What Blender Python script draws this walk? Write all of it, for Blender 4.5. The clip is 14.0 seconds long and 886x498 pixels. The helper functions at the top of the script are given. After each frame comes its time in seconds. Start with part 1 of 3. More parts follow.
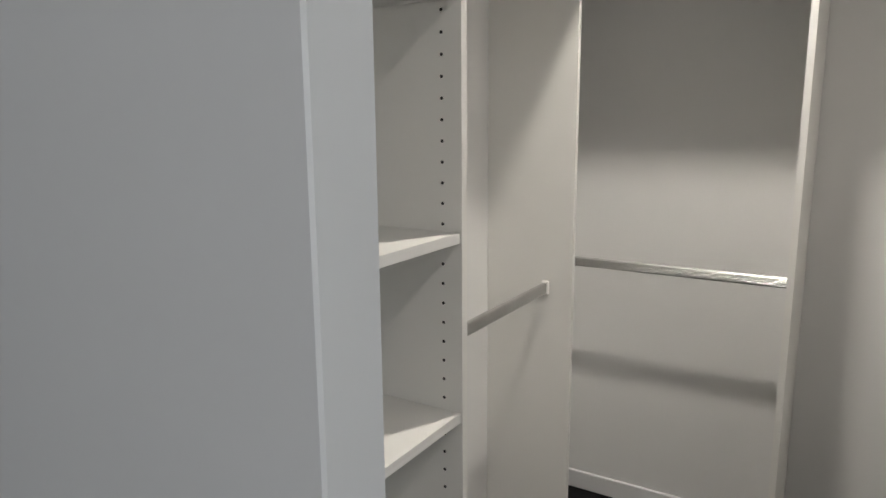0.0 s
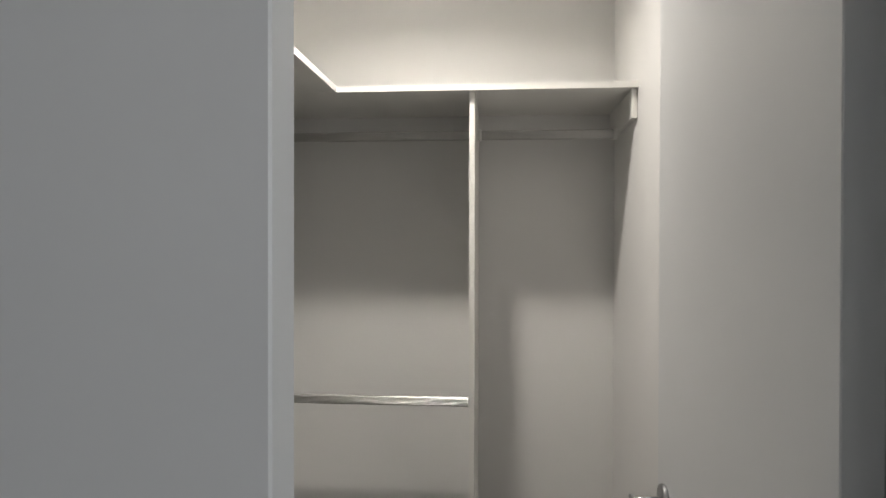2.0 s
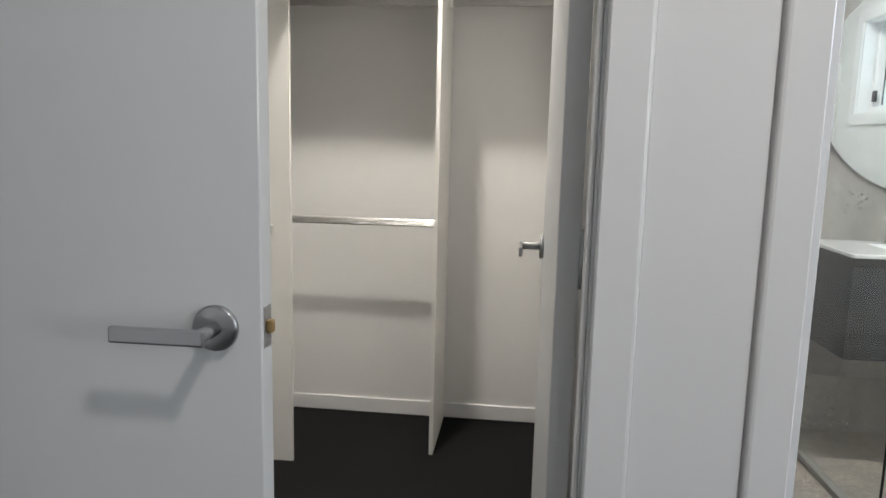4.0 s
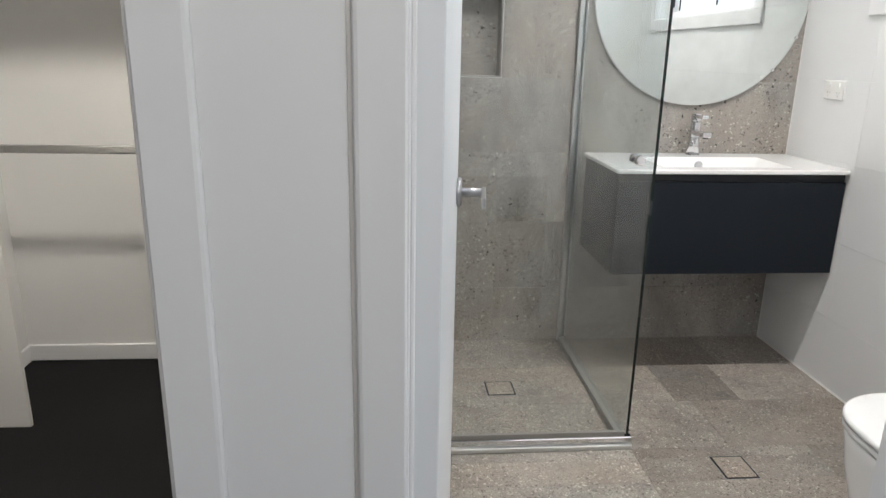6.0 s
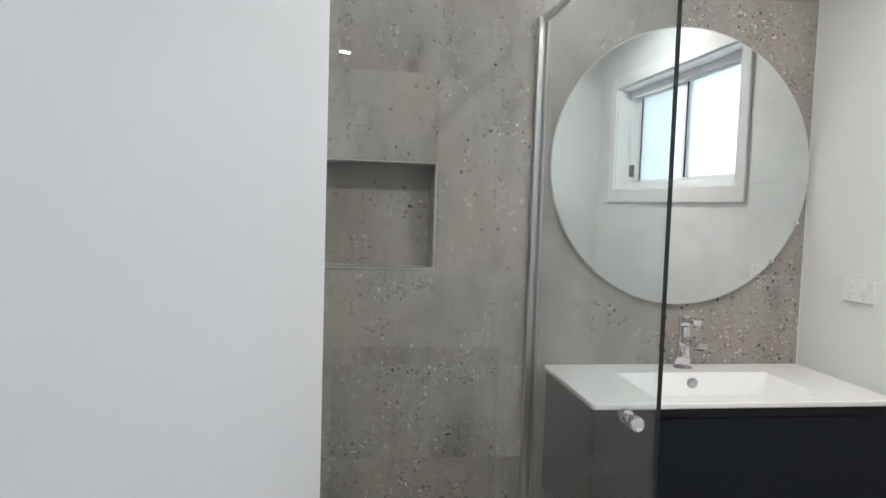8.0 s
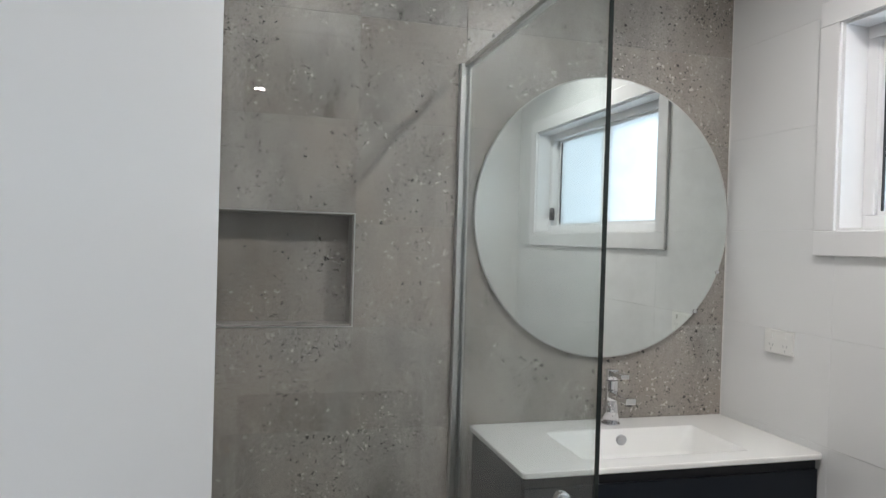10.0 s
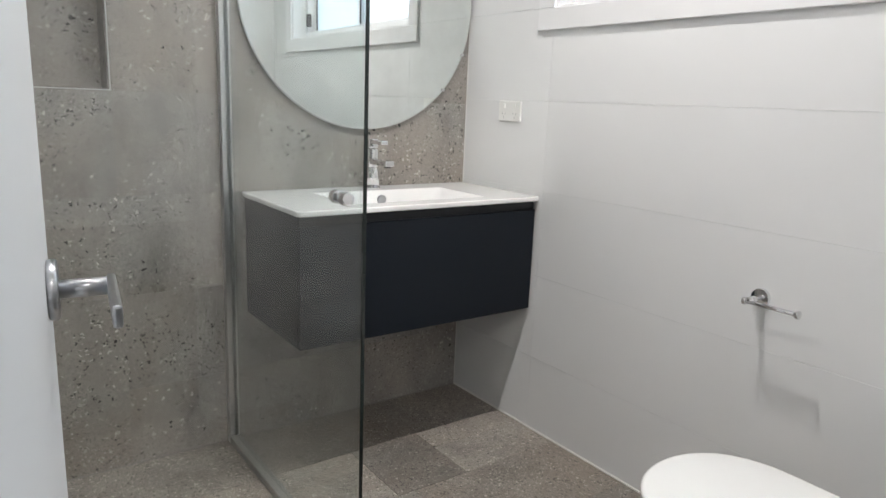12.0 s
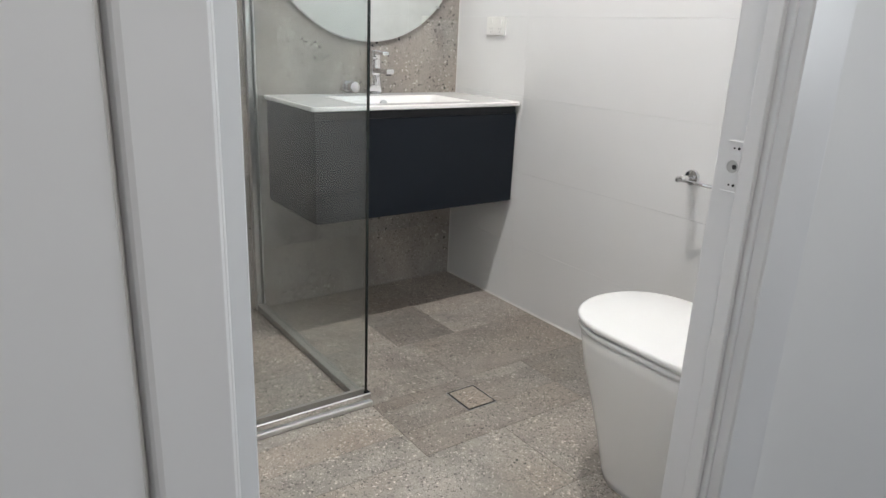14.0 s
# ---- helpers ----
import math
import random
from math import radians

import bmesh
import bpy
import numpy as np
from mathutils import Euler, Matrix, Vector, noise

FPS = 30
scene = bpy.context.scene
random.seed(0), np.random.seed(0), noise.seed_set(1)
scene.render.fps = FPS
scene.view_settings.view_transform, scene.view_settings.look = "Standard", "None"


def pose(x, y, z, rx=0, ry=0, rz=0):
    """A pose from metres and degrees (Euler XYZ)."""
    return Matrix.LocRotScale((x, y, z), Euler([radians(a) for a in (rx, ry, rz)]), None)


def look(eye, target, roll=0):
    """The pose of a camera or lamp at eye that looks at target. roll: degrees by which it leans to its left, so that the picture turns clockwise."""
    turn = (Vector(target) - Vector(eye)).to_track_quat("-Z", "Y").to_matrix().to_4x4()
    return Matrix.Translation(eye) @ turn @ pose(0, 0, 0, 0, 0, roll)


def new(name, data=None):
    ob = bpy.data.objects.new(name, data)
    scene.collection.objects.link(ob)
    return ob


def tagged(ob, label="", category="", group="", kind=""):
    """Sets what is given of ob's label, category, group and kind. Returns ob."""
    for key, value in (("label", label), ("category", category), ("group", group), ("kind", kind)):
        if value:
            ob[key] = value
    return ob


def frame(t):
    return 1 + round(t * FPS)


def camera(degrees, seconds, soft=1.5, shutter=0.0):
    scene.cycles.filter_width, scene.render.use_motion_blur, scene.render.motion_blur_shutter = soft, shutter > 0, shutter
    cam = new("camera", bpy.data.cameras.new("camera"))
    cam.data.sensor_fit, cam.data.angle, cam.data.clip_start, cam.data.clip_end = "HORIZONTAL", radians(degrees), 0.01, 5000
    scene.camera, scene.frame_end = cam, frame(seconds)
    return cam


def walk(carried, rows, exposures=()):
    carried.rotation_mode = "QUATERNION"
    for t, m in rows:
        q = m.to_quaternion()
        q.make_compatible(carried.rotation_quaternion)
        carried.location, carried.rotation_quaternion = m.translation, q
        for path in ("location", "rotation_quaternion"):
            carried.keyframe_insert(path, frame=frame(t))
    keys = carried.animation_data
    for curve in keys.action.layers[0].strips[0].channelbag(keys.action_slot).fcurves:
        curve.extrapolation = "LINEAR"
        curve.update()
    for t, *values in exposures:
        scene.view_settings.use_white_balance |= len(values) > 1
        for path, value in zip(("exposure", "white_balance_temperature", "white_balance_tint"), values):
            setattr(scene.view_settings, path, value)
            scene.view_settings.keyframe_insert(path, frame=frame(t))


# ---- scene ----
cam = camera(66.1, 14.0)
PATH = [
    (0, (-2.277, -2.361, 1.345), (-3.314, -0.692, 0.97), -0.5),
    (0.5, (-2.289, -2.345, 1.366), (-3.101, -0.525, 1.198), -0.2),
    (1, (-2.333, -2.386, 1.438), (-2.829, -0.451, 1.337), -0.1),
    (1.5, (-2.348, -2.439, 1.449), (-2.635, -0.46, 1.427), -0.0),
    (2, (-2.325, -2.51, 1.409), (-2.496, -0.518, 1.39), 0.1),
    (2.2, (-2.304, -2.553, 1.378), (-2.439, -0.557, 1.362), 0.0),
    (4.3, (-2.045, -3.058, 1.195), (-2.267, -1.111, 0.795), 1.3),
    (4.5, (-2.002, -3.044, 1.199), (-2.212, -1.112, 0.725), 1.4),
    (5, (-1.894, -2.983, 1.218), (-2.02, -1.069, 0.653), 1.3),
    (5.5, (-1.801, -2.944, 1.226), (-1.746, -1.022, 0.675), 1.0),
    (6, (-1.718, -2.816, 1.243), (-1.556, -0.901, 0.689), 1.1),
    (6.5, (-1.641, -2.638, 1.275), (-1.438, -0.727, 0.721), 1.4),
    (7, (-1.582, -2.43, 1.298), (-1.367, -0.505, 0.798), 1.4),
    (7.5, (-1.517, -2.258, 1.344), (-1.307, -0.29, 1.056), 1.3),
    (7.7, (-1.539, -2.167, 1.346), (-1.291, -0.192, 1.154), 1.6),
    (9.8, (-1.545, -1.958, 1.422), (-1.131, -0.002, 1.4), 1.6),
    (10, (-1.523, -1.972, 1.409), (-1.001, -0.041, 1.384), 1.7),
    (10.5, (-1.477, -2.007, 1.314), (-0.695, -0.166, 1.313), 1.7),
    (11, (-1.507, -2.043, 1.256), (-0.531, -0.303, 1.113), 2.2),
    (11.5, (-1.569, -2.108, 1.2), (-0.497, -0.446, 0.902), 2.2),
    (12, (-1.634, -2.135, 1.154), (-0.485, -0.552, 0.733), 2.3),
    (12.5, (-1.68, -2.217, 1.123), (-0.524, -0.662, 0.628), 2.5),
    (13, (-1.735, -2.348, 1.102), (-0.584, -0.806, 0.559), 2.6),
    (13.5, (-1.797, -2.451, 1.094), (-0.661, -0.912, 0.51), 2.6),
    (14, (-1.837, -2.513, 1.097), (-0.725, -0.964, 0.493), 2.5),
]
walk(cam, [(t, look(eye, target, roll)) for t, eye, target, roll in PATH],
     exposures=[(0.0, -0.18), (0.5, -0.25), (0.9, -0.4), (2.2, -0.5), (4.3, 0.2), (5.0, 0.18), (6.0, 0.15), (6.5, 0.12), (7.5, -0.17), (9.8, -0.55), (10.5, -0.87), (11.0, -1.15), (11.5, -0.85), (12.0, -0.08), (12.5, 0.12), (13.0, 0.1), (14.0, 0.08)])

# ---- light ----
world = bpy.data.worlds.new("world")
scene.world = world
world.use_nodes = True
wn = world.node_tree.nodes
sky = wn.new("ShaderNodeTexSky")
sky.sky_type, sky.sun_disc = "NISHITA", False
sky.sun_elevation, sky.sun_rotation = radians(48), radians(200)
world.node_tree.links.new(sky.outputs[0], wn["Background"].inputs[0])
wn["Background"].inputs[1].default_value = 0.12
CEIL = 2.42


def lamp(x, y, watts, colour=(1.0, 0.94, 0.86), size=0.085, spread=170):
    d = bpy.data.lights.new("downlight_lamp", "AREA")
    d.shape, d.size, d.energy, d.color, d.spread = "DISK", size, watts, colour, radians(spread)
    ob = new("downlight_lamp", d)
    ob.matrix_basis = pose(x, y, CEIL - 0.012)
    return ob


def window_light(name, m, w, h, watts, colour=(0.86, 0.93, 1.0)):
    d = bpy.data.lights.new(name, "AREA")
    d.shape, d.size, d.size_y, d.energy, d.color = "RECTANGLE", w, h, watts, colour
    ob = new(name, d)
    ob.matrix_basis = m
    return ob


ROBE_LIGHT = (-2.54, -0.90)
ENSUITE_LIGHTS = [(-1.35, -1.02), (-0.48, -1.02)]
BED_LIGHTS = [(-1.66, -2.97), (-1.55, -4.65), (0.42, -4.65)]
lamp(*ROBE_LIGHT, 15, (1.0, 0.935, 0.84), spread=145)
for p, watts in zip(ENSUITE_LIGHTS, (10.5, 15.5)):
    lamp(*p, watts, (1.0, 0.965, 0.93))
for p in BED_LIGHTS:
    lamp(*p, 10 if p[1] > -4 else 4, (1.0, 0.95, 0.89))
window_light("ensuite_window_light", pose(0.135, -1.09, 1.75, 0, 90, 0), 0.46, 1.1, 3, (0.80, 0.90, 1.0))
window_light("bedroom_window_light", pose(1.83, -4.3, 1.5, 0, 90, 0), 1.2, 1.8, 44, (0.88, 0.94, 1.0))


# ---- materials ----
def mat(name):
    m = bpy.data.materials.new(name)
    m.use_nodes = True
    nt = m.node_tree
    return m, nt.nodes, nt.links, nt.nodes["Principled BSDF"]


def coords(n, l, scale=(1, 1, 1)):
    tc, mp = n.new("ShaderNodeTexCoord"), n.new("ShaderNodeMapping")
    mp.inputs["Scale"].default_value = scale
    l.new(tc.outputs["Object"], mp.inputs["Vector"])
    return mp.outputs[0]


def noise_tex(n, l, vec, scale, detail=4, rough=0.55):
    t = n.new("ShaderNodeTexNoise")
    t.inputs["Scale"].default_value, t.inputs["Detail"].default_value, t.inputs["Roughness"].default_value = scale, detail, rough
    l.new(vec, t.inputs["Vector"])
    return t.outputs["Fac"]


def ramp(n, l, fac, stops):
    r = n.new("ShaderNodeValToRGB")
    while len(r.color_ramp.elements) < len(stops):
        r.color_ramp.elements.new(0.5)
    for e, (p, c) in zip(r.color_ramp.elements, stops):
        e.position, e.color = p, (*c, 1) if len(c) == 3 else c
    l.new(fac, r.inputs[0])
    return r.outputs[0]


def mix(n, l, fac, a, b, kind="MIX"):
    m = n.new("ShaderNodeMix")
    m.data_type, m.blend_type = "RGBA", kind
    for sock, v in ((m.inputs[0], fac), (m.inputs[6], a), (m.inputs[7], b)):
        if isinstance(v, (int, float)):
            sock.default_value = v
        elif isinstance(v, tuple):
            sock.default_value = (*v, 1)
        else:
            l.new(v, sock)
    return m.outputs[2]


def bump(n, l, height, strength, distance, bsdf):
    b = n.new("ShaderNodeBump")
    b.inputs["Strength"].default_value, b.inputs["Distance"].default_value = strength, distance
    l.new(height, b.inputs["Height"])
    l.new(b.outputs[0], bsdf.inputs["Normal"])


def painted(name, colour, rough=0.5, vary=0.04, grain=60, strength=0.06, metallic=0.0):
    """Paint, laminate or enamel: two scales of faint variation and a fine roller texture."""
    m, n, l, b = mat(name)
    v = coords(n, l)
    dark = tuple(c * (1 - vary) for c in colour)
    big = noise_tex(n, l, v, 1.7, 3)
    l.new(ramp(n, l, big, [(0.3, dark), (0.7, colour)]), b.inputs["Base Color"])
    fine = noise_tex(n, l, v, grain, 3)
    r = n.new("ShaderNodeMapRange")
    r.inputs["To Min"].default_value, r.inputs["To Max"].default_value = rough - 0.06, rough + 0.06
    l.new(noise_tex(n, l, v, 5, 4), r.inputs["Value"])
    l.new(r.outputs[0], b.inputs["Roughness"])
    b.inputs["Metallic"].default_value = metallic
    if strength:
        bump(n, l, fine, strength, 0.002, b)
    return m


def metal(name, colour, rough, brushed=0.0):
    m, n, l, b = mat(name)
    v = coords(n, l, (1, 1, 1) if not brushed else (8, 8, 400))
    f = noise_tex(n, l, v, 12 if not brushed else 3, 3)
    l.new(ramp(n, l, f, [(0.3, tuple(c * 0.9 for c in colour)), (0.7, colour)]), b.inputs["Base Color"])
    b.inputs["Metallic"].default_value, b.inputs["Roughness"].default_value = 1.0, rough
    if brushed:
        bump(n, l, f, brushed, 0.0005, b)
    return m


def stone_tile(name, base, each_tile, spots, gloss=(0.30, 0.55), streak=(1, 1, 1)):
    """Porcelain with a poured-concrete look: cloudy greys, dark pits and pale aggregate; each tile a little different."""
    m, n, l, b = mat(name)

    def math_node(op, a, c, d=None):
        k = n.new("ShaderNodeMath")
        k.operation = op
        for sock, v in zip(k.inputs, (a, c, d)):
            if isinstance(v, (int, float)):
                sock.default_value = v
            elif v is not None:
                l.new(v, sock)
        return k.outputs[0]

    tc, info, add = n.new("ShaderNodeTexCoord"), n.new("ShaderNodeObjectInfo"), n.new("ShaderNodeVectorMath")
    comb = n.new("ShaderNodeVectorMath")
    comb.operation = "SCALE"
    comb.inputs[0].default_value = (7.3, 3.1, 5.7)
    l.new(info.outputs["Random"], comb.inputs["Scale"])
    add.operation = "ADD"
    l.new(tc.outputs["Object"], add.inputs[0])
    l.new(comb.outputs[0], add.inputs[1])
    v = add.outputs[0]
    wash = n.new("ShaderNodeMapping")
    wash.inputs["Scale"].default_value = streak
    l.new(v, wash.inputs["Vector"])
    cloud = noise_tex(n, l, wash.outputs[0], 4.6, 7, 0.66)
    c1 = ramp(n, l, cloud, [(0.28, tuple(k * 0.60 for k in base)), (0.50, base), (0.74, tuple(k * 1.36 for k in base))])
    warm = noise_tex(n, l, v, 1.9, 4)
    c2 = mix(n, l, ramp(n, l, warm, [(0.42, (0, 0, 0)), (0.72, (0.6, 0.6, 0.6))]), c1, (base[0] * 1.14, base[1] * 0.98, base[2] * 0.86))
    grit = noise_tex(n, l, v, 150, 4, 0.75)
    c = mix(n, l, 0.36, c2, ramp(n, l, grit, [(0.3, (0.55, 0.55, 0.55)), (0.7, (1.42, 1.42, 1.42))]), "MULTIPLY")
    warp = n.new("ShaderNodeVectorMath")
    warp.operation = "MULTIPLY_ADD"
    wn_tex = n.new("ShaderNodeTexNoise")
    wn_tex.inputs["Scale"].default_value, wn_tex.inputs["Detail"].default_value = 95, 4
    l.new(v, wn_tex.inputs["Vector"])
    l.new(wn_tex.outputs["Color"], warp.inputs[0])
    warp.inputs[1].default_value = (0.024, 0.024, 0.024)
    l.new(v, warp.inputs[2])
    height = grit
    for cells, reach, low, spread, mask_at, dark, light in spots:
        vor = n.new("ShaderNodeTexVoronoi")
        vor.inputs["Scale"].default_value = cells
        l.new(warp.outputs[0], vor.inputs["Vector"])
        sep = n.new("ShaderNodeSeparateColor")
        l.new(vor.outputs["Color"], sep.inputs[0])
        where = ramp(n, l, noise_tex(n, l, v, spread, 4, 0.65), [(mask_at, (0, 0, 0)), (mask_at + 0.18, (1, 1, 1))])
        less = math_node("LESS_THAN", vor.outputs["Distance"], math_node("MULTIPLY_ADD", sep.outputs[0], reach, low))
        spot = math_node("MULTIPLY", less, where)
        pale = math_node("GREATER_THAN", sep.outputs[1], 0.66)
        c = mix(n, l, spot, c, mix(n, l, pale, tuple(k * dark for k in base), tuple(k * light for k in base)))
        height = math_node("MULTIPLY_ADD", spot, -0.9, height)
    each = n.new("ShaderNodeMapRange")
    each.inputs["To Min"].default_value, each.inputs["To Max"].default_value = each_tile
    l.new(info.outputs["Random"], each.inputs["Value"])
    hsv = n.new("ShaderNodeHueSaturation")
    l.new(each.outputs[0], hsv.inputs["Value"])
    l.new(c, hsv.inputs["Color"])
    l.new(hsv.outputs[0], b.inputs["Base Color"])
    rr = n.new("ShaderNodeMapRange")
    rr.inputs["To Min"].default_value, rr.inputs["To Max"].default_value = gloss
    l.new(cloud, rr.inputs["Value"])
    l.new(rr.outputs[0], b.inputs["Roughness"])
    bump(n, l, height, 0.22, 0.0012, b)
    return m


def glass(name, tint, rough=0.0):
    """Solid glass, for the frosted panes and the ground edges."""
    m, n, l, b = mat(name)
    b.inputs["Base Color"].default_value = (*tint, 1)
    b.inputs["Transmission Weight"].default_value, b.inputs["Roughness"].default_value, b.inputs["IOR"].default_value = 1.0, rough, 1.5
    return m


def sheet_glass(name, tint):
    """Flat float glass: clear and faintly tinted straight through, with Fresnel gloss on each face."""
    m, n, l, b = mat(name)
    n.remove(b)
    clear, gloss, fres, mx = n.new("ShaderNodeBsdfTransparent"), n.new("ShaderNodeBsdfGlossy"), n.new("ShaderNodeLayerWeight"), n.new("ShaderNodeMixShader")
    clear.inputs["Color"].default_value = (*tint, 1)
    gloss.inputs["Roughness"].default_value = 0.0
    fres.inputs["Blend"].default_value = 0.5
    power, scale = n.new("ShaderNodeMath"), n.new("ShaderNodeMath")
    power.operation, scale.operation = "POWER", "MULTIPLY_ADD"
    l.new(fres.outputs["Facing"], power.inputs[0])
    power.inputs[1].default_value = 5.0
    l.new(power.outputs[0], scale.inputs[0])
    scale.inputs[1].default_value, scale.inputs[2].default_value = 0.96, 0.04
    l.new(scale.outputs[0], mx.inputs[0])
    l.new(clear.outputs[0], mx.inputs[1])
    l.new(gloss.outputs[0], mx.inputs[2])
    l.new(mx.outputs[0], n["Material Output"].inputs["Surface"])
    return m


def carpet_mat():
    m, n, l, b = mat("charcoal_carpet")
    v = coords(n, l)
    f = noise_tex(n, l, v, 260, 4, 0.7)
    big = noise_tex(n, l, v, 2.2, 3)
    c = ramp(n, l, f, [(0.3, (0.006, 0.006, 0.0065)), (0.7, (0.030, 0.0295, 0.031))])
    l.new(mix(n, l, 0.3, c, ramp(n, l, big, [(0.35, (0.6, 0.6, 0.6)), (0.65, (1.1, 1.1, 1.1))]), "MULTIPLY"), b.inputs["Base Color"])
    b.inputs["Roughness"].default_value = 0.95
    b.inputs["Specular IOR Level"].default_value = 0.1
    bump(n, l, f, 0.8, 0.006, b)
    return m


def glow(name, colour, strength):
    m, n, l, b = mat(name)
    b.inputs["Base Color"].default_value = (*colour, 1)
    b.inputs["Emission Color"].default_value, b.inputs["Emission Strength"].default_value = (*colour, 1), strength
    return m


WALL = painted("wall_paint", (0.82, 0.815, 0.81), 0.55, 0.03, 90, 0.10)
ROBE_WALL = WALL
CEILING = painted("ceiling_paint", (0.82, 0.815, 0.80), 0.7, 0.02, 80, 0.08)
TRIM = painted("gloss_trim_paint", (0.80, 0.80, 0.81), 0.32, 0.02, 40, 0.03)
DOOR = painted("satin_door_paint", (0.76, 0.775, 0.79), 0.40, 0.03, 50, 0.05)
LAMINATE = painted("white_laminate", (0.83, 0.82, 0.795), 0.42, 0.02, 120, 0.04)
PVC = painted("white_edge_tape", (0.83, 0.82, 0.80), 0.35, 0.02, 80, 0.0)
WHITE_TILE = painted("white_wall_tile", (0.80, 0.805, 0.81), 0.20, 0.02, 9, 0.02)
GROUT = painted("grey_grout", (0.34, 0.325, 0.305), 0.85, 0.12, 150, 0.2)
WHITE_GROUT = painted("white_grout", (0.80, 0.80, 0.795), 0.8, 0.06, 150, 0.1)
WALL_SPOTS = ((185, 0.60, -0.16, 3.2, 0.43, 0.42, 1.7), (105, 0.70, -0.24, 4.0, 0.41, 0.24, 2.0), (56, 0.64, -0.32, 3.0, 0.38, 0.14, 1.7))
FLOOR_SPOTS = ((270, 0.62, -0.12, 4.0, 0.30, 0.40, 1.9), (150, 0.72, -0.22, 5.0, 0.31, 0.26, 2.3), (80, 0.62, -0.31, 4.0, 0.36, 0.18, 1.9))
STONE = stone_tile("concrete_look_tile", (0.318, 0.302, 0.284), (0.91, 1.06), WALL_SPOTS, (0.20, 0.42), (1.25, 1.25, 0.55))
FLOOR_STONE = stone_tile("concrete_look_floor_tile", (0.322, 0.294, 0.265), (0.93, 1.07), FLOOR_SPOTS)
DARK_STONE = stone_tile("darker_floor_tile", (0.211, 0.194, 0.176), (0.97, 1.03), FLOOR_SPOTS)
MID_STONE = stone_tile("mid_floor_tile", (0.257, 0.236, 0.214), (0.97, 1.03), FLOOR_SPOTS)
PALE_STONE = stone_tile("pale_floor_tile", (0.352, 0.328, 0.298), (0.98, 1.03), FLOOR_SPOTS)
CARPET = carpet_mat()
NAVY = painted("navy_satin_front", (0.0055, 0.0095, 0.0165), 0.46, 0.15, 200, 0.03)
NAVY.node_tree.nodes["Principled BSDF"].inputs["Specular IOR Level"].default_value = 0.3
SHADOW_GAP = painted("dark_shadow_gap", (0.008, 0.010, 0.014), 0.6, 0.1, 100, 0.0)
CERAMIC = painted("glazed_ceramic", (0.84, 0.84, 0.83), 0.10, 0.01, 5, 0.0)
SEAT = painted("white_seat_plastic", (0.84, 0.84, 0.835), 0.24, 0.01, 30, 0.0)
PLASTIC = painted("white_switch_plastic", (0.82, 0.82, 0.80), 0.3, 0.01, 60, 0.0)
# grey of the pin slots, and of the shade painted in the latch cup
PIN_CUP_GREY = painted("grey_slots_and_cup_shade", (0.5, 0.5, 0.5), 0.5, 0.05, 60, 0.0)
DARK = painted("black_plastic", (0.015, 0.015, 0.016), 0.5, 0.1, 60, 0.0)
CHROME = metal("chrome", (0.80, 0.80, 0.81), 0.07)
ALU = metal("satin_aluminium", (0.72, 0.72, 0.71), 0.30, 0.1)
RAIL = metal("ribbed_rail_aluminium", (0.60, 0.595, 0.585), 0.42)
NICKEL = metal("brushed_nickel", (0.52, 0.53, 0.55), 0.28, 0.12)
BRASS = metal("brass_latch", (0.62, 0.42, 0.20), 0.3)
MIRROR = metal("silvered_mirror", (0.86, 0.90, 0.88), 0.0)
CLEAR = sheet_glass("toughened_glass", (0.972, 0.988, 0.988))
KERB = painted("grey_anodised_channel", (0.30, 0.295, 0.28), 0.42, 0.06, 120, 0.0, 0.2)
EDGE = painted("dark_glass_edge", (0.010, 0.018, 0.016), 0.25, 0.1, 60, 0.0)
FROST = glass("frosted_glass", (0.93, 0.97, 1.0), 0.55)
LENS = glow("lamp_lens", (1.0, 0.96, 0.88), 12)
SKYGLOW = glow("overcast_sky_backdrop", (0.78, 0.89, 1.0), 1.25)


# ---- building helpers ----
def link(name, bm, material, smooth=False):
    me = bpy.data.meshes.new(name)
    bmesh.ops.recalc_face_normals(bm, faces=bm.faces)
    bm.to_mesh(me)
    bm.free()
    if smooth:
        for p in me.polygons:
            p.use_smooth = True
    if material:
        me.materials.append(material)
    return new(name, me)


def thing(name, label, category, group="", base=(0, 0, 0), rz=0.0):
    """An Empty at the base of a thing; its parts are built round it in its own coordinates."""
    ob = new(name)
    ob.empty_display_size = 0.1
    ob.matrix_basis = pose(*base, 0, 0, rz)
    return tagged(ob, label, category, group)


def part(name, bm, material, parent, label="", smooth=False):
    """Links a bmesh as one mesh under a thing or a part, given in world metres, unless the thing was made at a turned base (TURNED)."""
    ob = link(name, bm, material, smooth)
    ob.parent = parent
    if parent.type == "EMPTY" and parent.name not in TURNED:
        ob.matrix_parent_inverse = parent.matrix_basis.inverted()
    return tagged(ob, label)


TURNED = set()


def structure(name, bm, material, label, category):
    return tagged(link(name, bm, material), label, category, kind="structure")


def box(x0, x1, y0, y1, z0, z1, bev=0.0, bm=None, seg=1):
    b = bmesh.new()
    vs = [b.verts.new((x, y, z)) for x in (x0, x1) for y in (y0, y1) for z in (z0, z1)]
    for f in ((0, 1, 3, 2), (4, 6, 7, 5), (0, 4, 5, 1), (2, 3, 7, 6), (0, 2, 6, 4), (1, 5, 7, 3)):
        b.faces.new([vs[i] for i in f])
    if bev:
        bmesh.ops.bevel(b, geom=b.edges[:], offset=bev, segments=seg, affect="EDGES", profile=0.5)
    return join(bm, b) if bm else b


